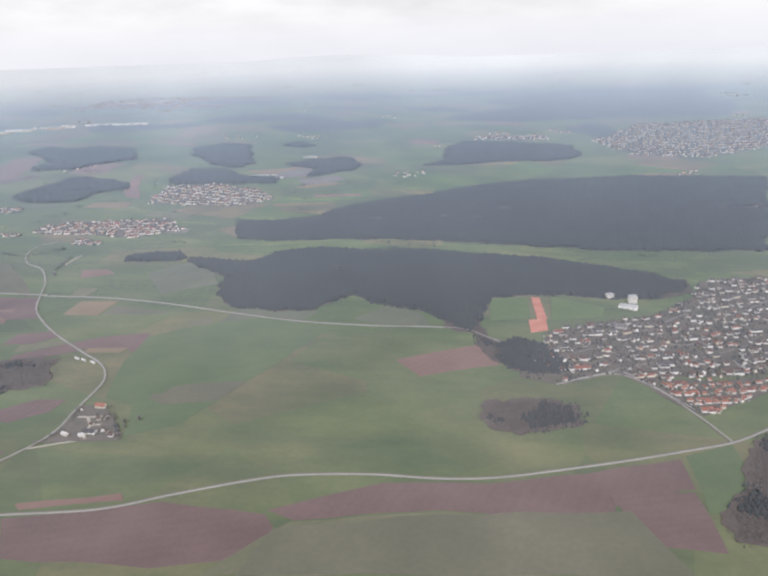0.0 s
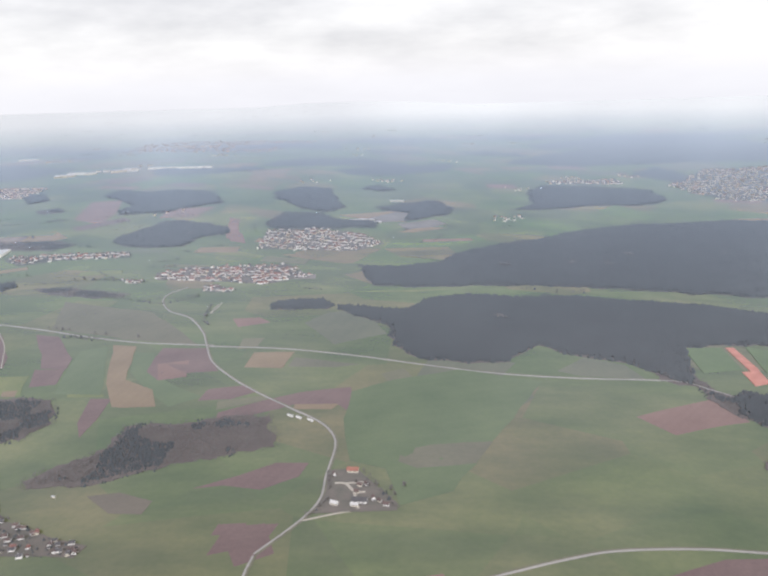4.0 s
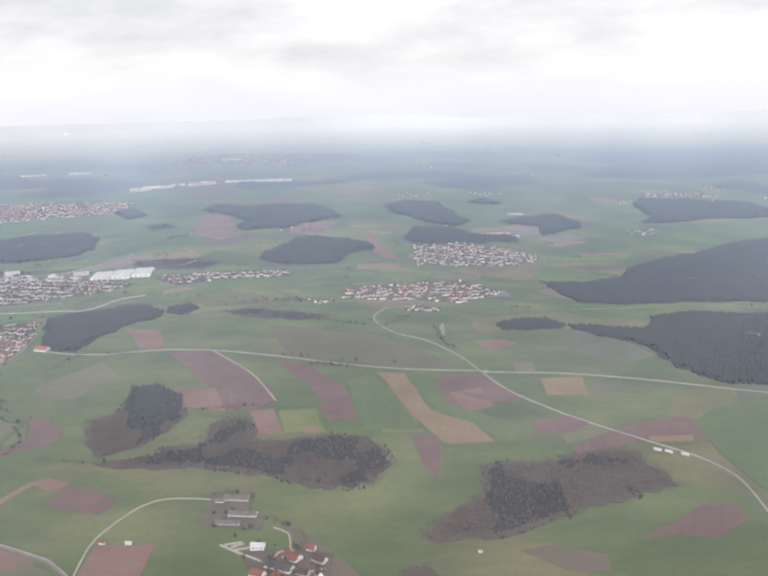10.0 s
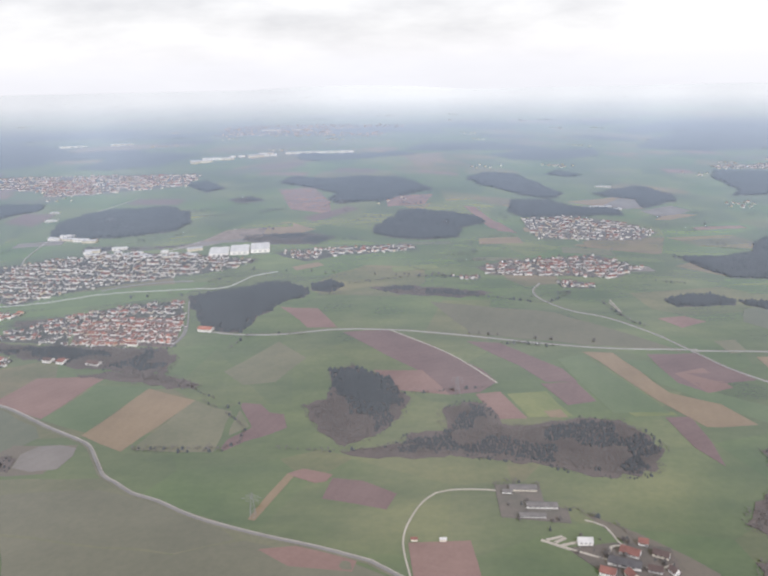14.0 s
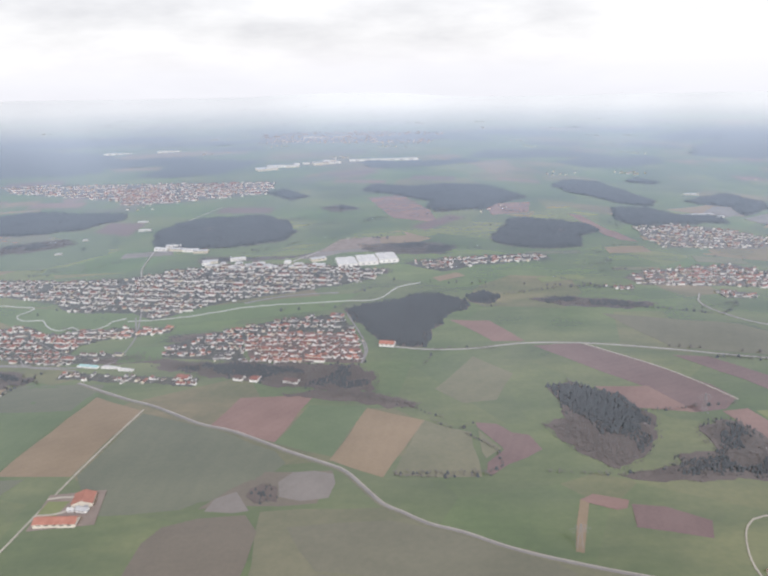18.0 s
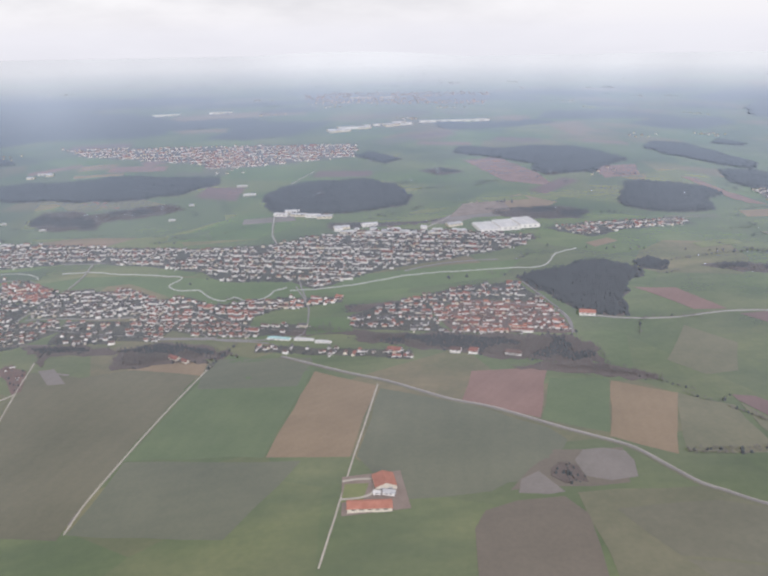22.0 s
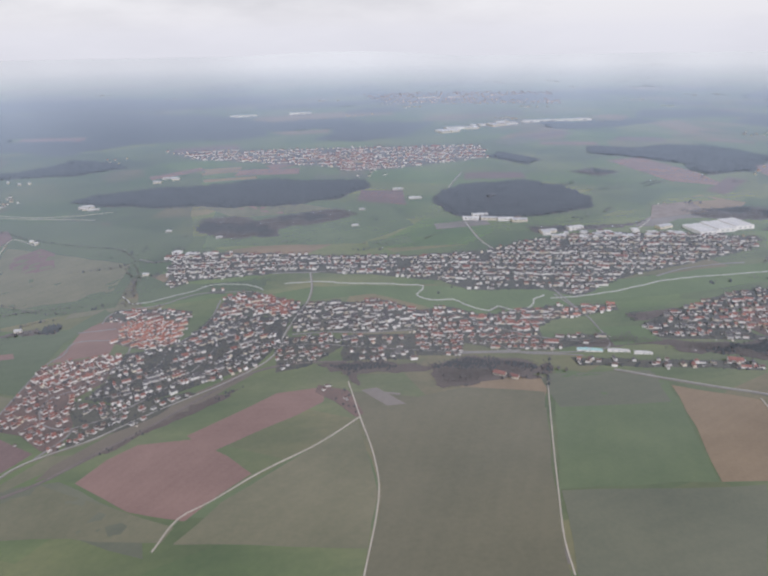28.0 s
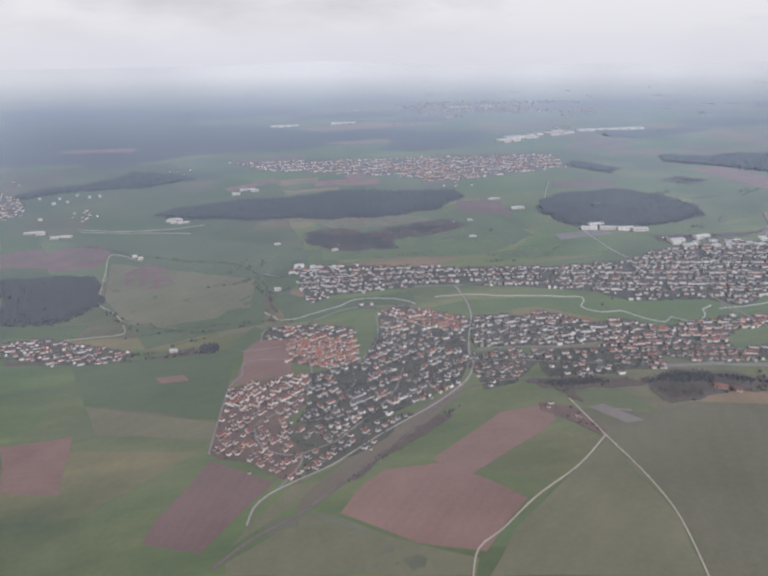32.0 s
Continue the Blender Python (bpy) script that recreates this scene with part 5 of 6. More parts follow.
woodland("brush", (-775, 812), (-739, 803), (-687, 795), (-661, 803), (-690, 788), (-737, 788), (-774, 790))
woodland("brush", (21, 365), (51, 370), (73, 365), (71, 342), (37, 328), (25, 332), (17, 345))
woodland("brush", (-312, 394), (-274, 398), (-247, 406), (-229, 405), (-219, 368), (-240, 360), (-277, 346), (-311, 333), (-340, 332), (-345, 339), (-329, 356), (-313, 371))
woodland("brush", (-674, 506), (-638, 510), (-621, 506), (-594, 489), (-597, 483), (-621, 488), (-640, 494), (-671, 501))
woodland("brush", (-904, 560), (-880, 567), (-852, 562), (-844, 544), (-859, 550), (-886, 542), (-901, 545))
woodland("brush", (-496, 653), (-460, 658), (-396, 635), (-426, 623), (-476, 638))
woodland("brush", (-780, 762), (-726, 750), (-656, 742), (-592, 744), (-595, 728), (-658, 737), (-727, 743), (-781, 743))
woodland("brush", (-1083, 817), (-945, 769), (-837, 748), (-805, 743), (-805, 743), (-945, 766), (-1084, 815))
woodland("brush", (-762, 567), (-727, 567), (-681, 552), (-625, 542), (-615, 525), (-618, 502), (-666, 512), (-721, 535))
woodland("brush", (-970, 587), (-935, 585), (-897, 569), (-903, 565), (-954, 570))
woodland("brush", (-953, 581), (-944, 576), (-945, 554), (-950, 561))
woodland("brush", (-355, 305), (-351, 317), (-342, 319), (-337, 311), (-329, 307), (-340, 307))
woodland("brush", (-836, 569), (-833, 558), (-837, 548), (-842, 552))
woodland("brush", (-814, 587), (-770, 596), (-770, 576), (-766, 576), (-811, 579))
woodland("brush", (-764, 624), (-715, 620), (-691, 615), (-696, 605), (-726, 612), (-763, 611))
woodland("brush", (-1061, 534), (-1022, 564), (-1010, 569), (-1024, 554), (-1054, 534), (-1076, 515), (-1080, 517))
woodland("brush", (-1290, 716), (-1251, 710), (-1194, 690), (-1159, 699), (-1155, 687), (-1191, 690), (-1246, 702), (-1288, 706))
woodland("brush", (152, 591), (194, 591), (191, 555), (154, 539), (140, 553))
woodland("brush", (-517, 493), (-516, 503), (-505, 509), (-487, 488), (-471, 457), (-479, 435), (-493, 418), (-508, 409), (-524, 429), (-534, 460), (-520, 464))
woodland("brush", (-479, 414), (-463, 412), (-468, 400), (-482, 402))
woodland("brush", (-483, 410), (-480, 420), (-458, 423), (-459, 444), (-446, 452), (-433, 449), (-428, 427), (-413, 424), (-387, 429), (-365, 425), (-351, 396), (-360, 380), (-381, 374), (-410, 385), (-430, 393), (-463, 402))
woodland("brush", (-512, 408), (-465, 415), (-455, 401), (-475, 398), (-502, 402))
woodland("brush", (-904, 574), (-879, 582), (-844, 569), (-836, 555), (-838, 548), (-857, 556), (-878, 546), (-902, 542), (-906, 560))
woodland("brush", (-773, 588), (-746, 573), (-707, 553), (-711, 546), (-751, 563), (-776, 578))
woodland("brush", (-2, 506), (29, 524), (25, 476), (29, 448), (39, 441), (51, 425), (59, 406), (44, 400), (29, 412), (21, 434), (19, 457), (-1, 464))
woodland("brush", (-681, 401), (-674, 411), (-667, 408), (-666, 395), (-676, 395))
woodland("wood", (-520, 501), (-504, 503), (-483, 484), (-479, 454), (-492, 441), (-506, 446), (-513, 472))
woodland("wood", (31, 438), (47, 452), (64, 443), (74, 413), (71, 398), (52, 398), (39, 403), (33, 417))
woodland("brush", (151, 340), (175, 351), (136, 250), (112, 253), (112, 269), (128, 291))
far_rng = random.Random(5)
far_kept = []


def far_wood(outline, wobble=5.0):
    """A wood too far off for single trees: an uneven canopy with a ragged rim."""
    WOODS.append(outline)
    tagged(sheet("far_wood", ragged(outline, 24, wobble, far_rng), FAR_CANOPY, 2.7, 14.0 if outline[0][1] < 1600 else 28.0, rim_down=False, uneven=0.9), "dark far-off wood in the haze", "woodland", kind="stuff")


for outline in (
        [(-946, 1252), (-889, 1228), (-820, 1239), (-789, 1289), (-756, 1331), (-862, 1361), (-894, 1420), (-1007, 1431), (-1010, 1330), (-918, 1325), (-918, 1290)],
        [(-1010, 1370), (-1012, 1300), (-1060, 1290), (-1150, 1310), (-1206, 1317), (-1271, 1297), (-1286, 1268), (-1363, 1301), (-1438, 1296), (-1620, 1330), (-1620, 1372), (-1290, 1358)],
        [(-1007, 1431), (-1290, 1418), (-1400, 1425), (-1700, 1440), (-1800, 1750), (-1402, 1791), (-1259, 1761), (-1101, 1571)],
        [(-1008, 1372), (-1285, 1360), (-1285, 1416), (-1007, 1430)],
        [(-1397, 1374), (-1622, 1374), (-1710, 1438), (-1402, 1423)],
        [(3, 1467), (24, 1527), (111, 1700), (200, 1830), (290, 1933), (566, 2070), (660, 1988), (648, 1759), (554, 1524), (373, 1540), (216, 1520), (144, 1496)],
        [(-299, 1301), (-263, 1329), (-191, 1360), (-93, 1410), (-109, 1327), (-196, 1263), (-266, 1261)],
        [(-608, 1306), (-505, 1300), (-441, 1327), (-418, 1300), (-519, 1256), (-595, 1253)],
        [(-435, 1338), (-385, 1432), (-277, 1463), (-174, 1385), (-204, 1352), (-291, 1348), (-405, 1332)],
        [(210, 1361), (289, 1481), (299, 1322), (269, 1266)],
        [(109, 1960), (402, 2271), (681, 2295), (900, 2300), (660, 2100), (456, 1990), (118, 1850)],
        [(-1711, 2184), (-1421, 2132), (-1132, 1995), (-980, 1830), (-1010, 1760), (-1206, 1800), (-1358, 1816), (-1594, 1824)],
        [(-2172, 2067), (-1760, 2134), (-1810, 1760), (-1720, 1445), (-1811, 1413)]):
    far_wood(outline)
NAMED = len(WOODS)
for k0 in range(260):
    fy = far_rng.uniform(1450, 3700)
    fx = -450 + far_rng.uniform(-0.9, 0.62) * (fy + 300)
    fw, fd = far_rng.uniform(40, 200) * (0.5 + fy / 3500), far_rng.uniform(22, 90) * (0.5 + fy / 3500)
    if any(abs(fx - x) < 0.95 * (fw + w) and abs(fy - y) < 0.95 * (fd + d) for x, y, w, d in far_kept) or any(inside(fx + u * fw, fy + v * fd, p) for p in WOODS[:NAMED] for u, v in ((0, 0), (1, 0), (-1, 0), (0, 1), (0, -1), (0.5, 0.5), (-0.5, 0.5), (0.5, -0.5), (-0.5, -0.5))):
        continue
    far_kept.append((fx, fy, fw, fd))
    p1, p2 = far_rng.uniform(0, 6.28), far_rng.uniform(0, 6.28)
    far_wood([(fx + fw * math.cos(a) * r, fy + fd * math.sin(a) * r) for a, r in [(0.2856 * k, 0.8 + 0.13 * math.sin(3 * 0.2856 * k + p1) + 0.07 * math.sin(5 * 0.2856 * k + p2)) for k in range(22)]], 0.0)
for _ in range(40):
    fy = far_rng.uniform(1400, 3400)
    fx = -450 + far_rng.uniform(-0.6, 0.6) * (fy + 300)
    a, w, d = far_rng.uniform(-0.2, 0.2), far_rng.uniform(30, 120), far_rng.uniform(25, 80)
    c, s = math.cos(a), math.sin(a)
    field(far_rng.choice(("ochre", "lime", "clay", "green", "olive", "stubble")), *[(fx + u * w * c - v * d * s, fy + u * w * s + v * d * c) for u, v in ((-1, -1), (1, -0.9), (1, 1), (-0.9, 1))])
for _ in range(150):
    fy = far_rng.uniform(690, 1500)
    fx = -460 + far_rng.uniform(-0.62, 0.62) * (fy + 380)
    a, w, d = far_rng.gauss(0.1, 0.35), far_rng.uniform(12, 34) * fy / 900, far_rng.uniform(5, 15) * fy / 900
    c, sn = math.cos(a), math.sin(a)
    outline = [(fx + u * w * c - v * d * sn, fy + u * w * sn + v * d * c) for u, v in ((-1, -1), (1, -0.8), (0.9, 1), (-1, 0.85))]
    if not any(inside(x, y, p) for p in WOODS for x, y in outline + [(fx, fy)]) and not (-1110 < fx < -560 and fy < 800) and not (fx < -1080 and fy < 980):
        field(far_rng.choice(("ochre", "lime", "clay", "green", "teal", "olive", "stubble", "mauve", "green")), *outline)

# ---- villages ----
EVERYWHERE = [(-3000, -500), (3000, -500), (3000, 3000), (-3000, 3000)]
village([(-1144, 559), (-1137, 625), (-1105, 632), (-1088, 630), (-1092, 593), (-1106, 575), (-1098, 547), (-1100, 522), (-1109, 527), (-1124, 544), (-1138, 551)], 0.75, 5.2, 5.6, (0, 0, 0, 0, 1), near=EVERYWHERE, soil=RED_PLOTS, trees=5.0, fill=1.0, tall=1.65, label="new houses with red roofs and white walls on bare plots")
village([(-1106, 574), (-1088, 567), (-1072, 559), (-1040, 570), (-1036, 567), (-1053, 549), (-1061, 543), (-1083, 533), (-1097, 526), (-1097, 546)], 0.75, 5.6, 5.8, (0, 0, 1, 2), near=EVERYWHERE, trees=3.4, tall=1.4)
village([(-1099, 689), (-1080, 691), (-1054, 674), (-1056, 638), (-1078, 636), (-1086, 642), (-1099, 653)], 0.55, 4.4, 4.8, (3, 3, 3, 0), trees=6, soil=RED_PLOTS, label="dense new houses with bright orange-red roofs")
village([(-1115, 697), (-1111, 718), (-1080, 710), (-1053, 696), (-1053, 676), (-1080, 693), (-1099, 692)], 0.4, 5.0, 5.6, (0, 0, 1, 2), trees=4)
village([(-1087, 631), (-1055, 636), (-1037, 680), (-983, 662), (-991, 621), (-1004, 593), (-1028, 581), (-1045, 572), (-1072, 560), (-1098, 574), (-1090, 595)], 0.5, 5.6, 6.4, (2, 2, 2, 1, 0), trees=1.75, tall=1.5, fill=0.8, label="white houses with dark roofs among many garden trees")
village([(-1037, 681), (-1031, 714), (-1012, 721), (-978, 682), (-982, 664)], 0.2, 5.4, 5.4, (0, 0, 1, 2), trees=4, big=1.15, tall=1.5)
village([(-985, 678), (-963, 681), (-932, 674), (-929, 653), (-902, 649), (-901, 625), (-935, 626), (-966, 634), (-982, 637)], 0.1, 5.4, 6.4, (2, 2, 2, 1), trees=3.0, big=1.1, tall=1.6, label="rows of white houses with dark roofs")
village([(-998, 707), (-989, 698), (-976, 685), (-981, 668), (-996, 664)], 0.1, 5.2, 5.6, (0, 0, 3), trees=5)
village([(-994, 629), (-957, 627), (-951, 608), (-972, 586), (-992, 582)], 0.4, 5.6, 5.8, (0, 1, 1, 2), near=EVERYWHERE, trees=2.8, tall=1.4)
village([(-931, 677), (-921, 678), (-896, 653), (-875, 655), (-855, 637), (-830, 644), (-800, 646), (-801, 628), (-824, 615), (-829, 582), (-857, 587), (-876, 599), (-883, 582), (-908, 586), (-907, 618), (-900, 626), (-902, 649), (-929, 653)], -0.1, 4.9, 5.6, (0, 0, 0, 1, 1, 2), near=EVERYWHERE, trees=2.9, tall=1.4, label="old village core of red-roofed white houses")
village([(-800, 642), (-762, 641), (-764, 630), (-801, 625)], -0.25, 4.8, 5.2, (0, 0, 0, 3, 1))
village([(-834, 581), (-799, 586), (-789, 594), (-803, 600), (-826, 597)], -0.2, 5.4, 5.4, (0, 1, 2), fill=0.7)
village([(-951, 623), (-907, 616), (-910, 581), (-952, 587)], 0.1, 6.5, 6.8, (0, 1, 1, 2), trees=2.1, fill=0.5)
village([(-706, 597), (-686, 609), (-662, 606), (-628, 590), (-623, 546), (-695, 556)], -0.25, 5.2, 5.6, (0, 0, 0, 3, 1), soil=RED_PLOTS, trees=4.5, label="red-roofed white houses on bare plots")
village([(-760, 584), (-758, 604), (-737, 616), (-714, 624), (-672, 637), (-639, 637), (-628, 592), (-662, 608), (-687, 611), (-707, 598), (-700, 559)], -0.25, 5.6, 6.4, (1, 2, 2, 0), trees=2.1, fill=0.8)
village([(-819, 568), (-761, 548), (-725, 535), (-727, 523), (-773, 542), (-819, 556)], -0.2, 6.0, 5.5, (0, 1, 2), fill=0.6)
village([(-1086, 828), (-1056, 825), (-963, 787), (-881, 757), (-819, 759), (-782, 774), (-708, 777), (-600, 741), (-611, 717), (-675, 696), (-736, 681), (-782, 657), (-801, 674), (-853, 682), (-871, 704), (-920, 728), (-980, 751), (-1081, 765)], -0.25, 5.3, 6.6, (0, 1, 2, 2, 2), tall=1.75, trees=2.6, label="far white houses with dark and red roofs")
village([(-582, 760), (-519, 773), (-454, 779), (-447, 758), (-517, 748), (-551, 731)], 0.05, 5.5, 7.0, (0, 1, 2), tall=1.35)
village([(-1081, 763), (-1067, 774), (-1063, 759), (-1075, 751)], 0.05, 5.5, 5.0, (1, 2))
village([(72, 468), (115, 492), (146, 507), (184, 544), (203, 584), (258, 592), (188, 413), (131, 406), (116, 390), (100, 406), (64, 387), (43, 395), (58, 430)], 0.2, 7.2, 7.8, (1, 1, 2, 2, 2, 0), tall=1.3, trees=2.6, big=1.15, fill=0.72, soil=NEW_PLOTS)
village([(115, 387), (129, 402), (186, 409), (179, 391), (135, 360)], 0.2, 5.2, 5.6, (0, 3, 3), trees=5, soil=NEW_PLOTS, label="newer houses with orange-red roofs at the edge")
village([(-401, 704), (-376, 723), (-329, 738), (-285, 752), (-254, 709), (-291, 675), (-331, 681), (-393, 683)], 0.1, 5.2, 6.2, (0, 0, 1, 2), trees=3.2, soil=NEW_PLOTS, tall=1.5, fill=0.66)
village([(-342, 666), (-312, 656), (-317, 646), (-342, 648)], 0.1, 5.5, 6.0, (0, 1, 2))
village([(-330, 879), (-277, 900), (-225, 889), (-191, 843), (-220, 815), (-326, 805)], -0.2, 5.8, 7.0, (0, 1, 2, 2), trees=5.5, soil=NEW_PLOTS, tall=1.6, fill=0.78)
village([(-1298, 744), (-1266, 746), (-1217, 717), (-1197, 701), (-1223, 692), (-1291, 719)], 0.2, 5.5, 6.0, (0, 1, 2), fill=0.7)
village([(-1415, 1164), (-1381, 1137), (-1363, 1066), (-1384, 1051)], 0.2, 8, 10, (0, 1, 2), trees=8)
village([(-1149, 1250), (-975, 1203), (-729, 1166), (-735, 1090), (-848, 1068), (-917, 1088), (-1103, 1188)], -0.1, 7.5, 10, (0, 0, 1, 2), trees=8, big=1.1, soil=NEW_PLOTS, tall=1.35)
village([(244, 1255), (351, 1412), (603, 1472), (487, 1174), (374, 1105), (285, 1133)], 0.1, 8.5, 12, (0, 1, 2, 2), trees=10, big=1.2, tall=1.35)
village([(48, 1266), (176, 1334), (177, 1277), (55, 1249)], 0.1, 9, 11, (0, 1, 2), trees=10, big=1.2, tall=1.35)
village([(-401, 679), (-434, 682), (-407, 668)], 0.1, 5.5, 6, (0, 1))
village([(-954, 1155), (-883, 1153), (-847, 1063), (-916, 1065)], 0.0, 7, 10, (0, 0, 3), trees=9, big=1.1, soil=NEW_PLOTS, tall=1.35)
village([(-847, 1161), (-789, 1165), (-767, 1099), (-824, 1102)], 0.0, 8, 11, (0, 1, 2), trees=9, big=1.1, soil=NEW_PLOTS, tall=1.35)
village([(-817, 1898), (-398, 1874), (-472, 1569), (-806, 1622)], 0.3, 13, 16, (0, 0, 3), trees=0, big=1.0, fill=0.55, tall=1.35)
village([(-370, 292), (-351, 305), (-338, 308), (-318, 300), (-303, 291), (-284, 284), (-286, 276), (-365, 277)], 0.2, 5.6, 5.4, (0, 1, 1, 2), near=EVERYWHERE, trees=4.2, big=1.0, fill=0.7, soil=NEW_PLOTS)
village([(-1043, 735), (-1032, 734), (-1032, 724), (-1045, 729)], 0.2, 4.5, 4.5, (0, 3), trees=0)

village([(-968, 561), (-952, 551), (-946, 525), (-950, 522), (-960, 541), (-970, 553)], 0.4, 5.0, 5.4, (0, 1), trees=4, fill=0.32, big=0.75, soil=RED_PLOTS, label="row of small houses and sheds beside a track")

# ---- small copses, field hedges and hamlets on the far plain ----
def open_ground(x, y, margin=8):
    return not any(inside(x + u, y + v, p) for p in WOODS for u, v in ((0, 0), (margin, 0), (-margin, 0), (0, margin), (0, -margin))) and not any((x - a) ** 2 + (y - b) ** 2 < margin * margin for a, b in WAY_POINTS)


def far_place(y0, y1):
    while True:
        y = y0 + (y1 - y0) * far_rng.random() ** 0.8
        x = -460 + far_rng.uniform(-0.60, 0.60) * (y + 420)
        if open_ground(x, y):
            return x, y


copse = []
for _ in range(24):
    x, y = far_place(640, 950)
    r = far_rng.uniform(3, 9) * y / 900
    for _ in range(int(9 * far_rng.uniform(0.6, 1.6))):
        copse.append((x + far_rng.gauss(0, 1.6 * r), y + far_rng.gauss(0, r), far_rng.uniform(1.5, 2.9), 0 if far_rng.random() < 0.4 else 1))
scatter("copse", copse, [NEEDLES, TWIGS], "small scattered copses between far fields", "trees")
for _ in range(26):
    x, y = far_place(620, 1000)
    a, n0 = far_rng.gauss(0.15, 0.5), far_rng.uniform(14, 50) * y / 900
    hedge((x, y), (x + 0.5 * n0 * math.cos(a), y + 0.5 * n0 * math.sin(a) + far_rng.uniform(-3, 3)), (x + n0 * math.cos(a), y + n0 * math.sin(a)))
hamlets = []
for _ in range(34):
    x, y = far_place(900, 2300)
    for _ in range(far_rng.randrange(3, 14)):
        s = far_rng.uniform(0.6, 1.05)
        hamlets.append((x + far_rng.gauss(0, 12), y + far_rng.gauss(0, 9), far_rng.uniform(0, 3), 2.2 * s, 3.4 * s, 0.9 * s, 1.8 * s, far_rng.choice((0, 0, 1, 2)), far_rng.choice((0, 1, 2))))
far_houses("houses", hamlets, "tiny scattered farmhouses far out on the plain")

# ---- halls and works on the north side ----
for k in range(3):
    flat_hall("warehouse", "huge white flat-roofed warehouse hall, one of three in a row", "warehouse", -634 + 18.5 * k, 766 + 4.5 * k, 17.5, 26, 4.6, 0.12, WALLS[0], METAL_ROOF, 2, 6, "warehouses")
works_rng = random.Random(14)
for k in range(22):
    x = -762 + 5.0 * k + works_rng.uniform(-1, 1)
    y = 776 - 0.12 * (x + 762) + works_rng.choice((-7, 0, 7)) + works_rng.uniform(-2, 2)
    flat_hall("factory_hall", "pale flat-roofed factory hall beside the village", "factory", x, y, works_rng.uniform(4, 9), works_rng.uniform(4, 7.5), works_rng.uniform(2.4, 4.2), works_rng.uniform(-0.3, 0.1), WALLS[k % 3], (METAL_ROOF, GREY_ROOF, METAL_ROOF, GREY_ROOF, ROOFS[1])[k % 5], 1 + k % 2, 2, "factory halls")
for i, (x, y) in enumerate(((-816, 842), (-800, 838), (-786, 832), (-775, 826), (-806, 850), (-760, 790), (-735, 793), (-660, 780))):
    building("workshop", "long low workshop with a pale sheet roof", "workshop", x, y, 7, 14, 3.2, 4.4, 1.2 + 0.1 * i, WALLS[i % 2], (METAL_ROOF, GREY_ROOF)[i % 2], 1, 3, "workshops")
tagged(sheet("yard", [(-822, 859), (-771, 839), (-770, 830), (-815, 845)], DIRT, 0.40), "bare brown storage yard", "yard", kind="structure")
tagged(sheet("yard", [(-660, 805), (-600, 815), (-600, 850), (-640, 845)], DIRT, 0.40), "bare sandy ground behind the warehouses", "yard", kind="structure")
for i, (x, y, w, l) in enumerate(((-805, 575, 13, 8), (-789, 570, 11, 6), (-777, 563, 9, 6))):
    flat_hall("station_shed", ("pale turquoise shed roof beside the railway", "long white shed beside the railway", "long white shed beside the railway")[i], "shed", x, y, 1.15 * w, 0.4 * l, 1.2, -0.3, WALLS[0], (TEAL_ROOF, METAL_ROOF, METAL_ROOF)[i], 1, 3)
for i, (x, y, w, l) in enumerate(((-735, 538, 5, 8), (-700, 530, 5, 6), (-690, 527, 6, 5), (-668, 521, 5, 9))):
    building("barn", "small white barn with a red roof at the village edge", "barn", x, y, w, l, 2.6, 4.2, 1.2, WALLS[0], ROOFS[i % 2], 1, 2, "barns at the edge")
building("farmhouse", "white farmhouse with an orange roof beside a road", "farmhouse", -608, 572, 6, 10, 2.8, 5, 1.3, WALLS[0], ROOFS[3], 1, 3)
building("farmhouse", "long red-roofed farmhouse beside an ochre field", "farmhouse", -866, 553, 3.6, 7, 2.4, 4.4, 0.9, WALLS[1], ROOFS[0], 1, 3)
building("barn", "red-roofed barn at the head of a track", "barn", -859, 548, 2.6, 4.6, 2.0, 3.6, 0.9, WALLS[1], ROOFS[0], 1, 2)

# ---- the farm with the two orange roofs ----
tagged(sheet("farmyard", [(-769, 410), (-744, 411), (-742, 386), (-770, 385)], DIRT, 0.40), "brown trodden farmyard with pale paths", "farmyard", kind="structure")
tagged(sheet("paddock", [(-768, 405), (-758, 404), (-761, 393), (-770, 393)], CROPS["lime"][0], 0.415), "small green paddock inside the yard", "paddock", kind="structure")
for line in ([(-769, 407), (-763, 407.5), (-757, 407)], [(-770, 395), (-762, 395), (-756, 398), (-755, 406)]):
    tagged(ribbon("yard_path", smooth_line(line, 2), 1.2, 0.44, GRAVEL), "pale gravel path round the paddock", "path", kind="structure")
building("cowshed", "wide cowshed with an orange-red tiled roof", "barn", -751.5, 403, 9.0, 9.5, 3.2, 6.0, 0.1, WALLS[1], ROOFS[3], 2, 5, "farm with orange roofs")
building("cowshed", "long low barn with an orange-red tiled roof", "barn", -758.5, 388.5, 6.0, 18, 2.8, 5.2, 1.53, WALLS[1], ROOFS[3], 2, 5, "farm with orange roofs")
building("shed", "small grey-roofed farm shed", "shed", -750, 396, 3, 5, 2.2, 3.4, 1.3, WALLS[0], GREY_ROOF, 1, 2, "farm with orange roofs")
building("shed", "small white farm shed", "shed", -755, 396.5, 2, 3, 2.0, 3.0, 1.4, WALLS[0], METAL_ROOF, 1, 1, "farm with orange roofs")

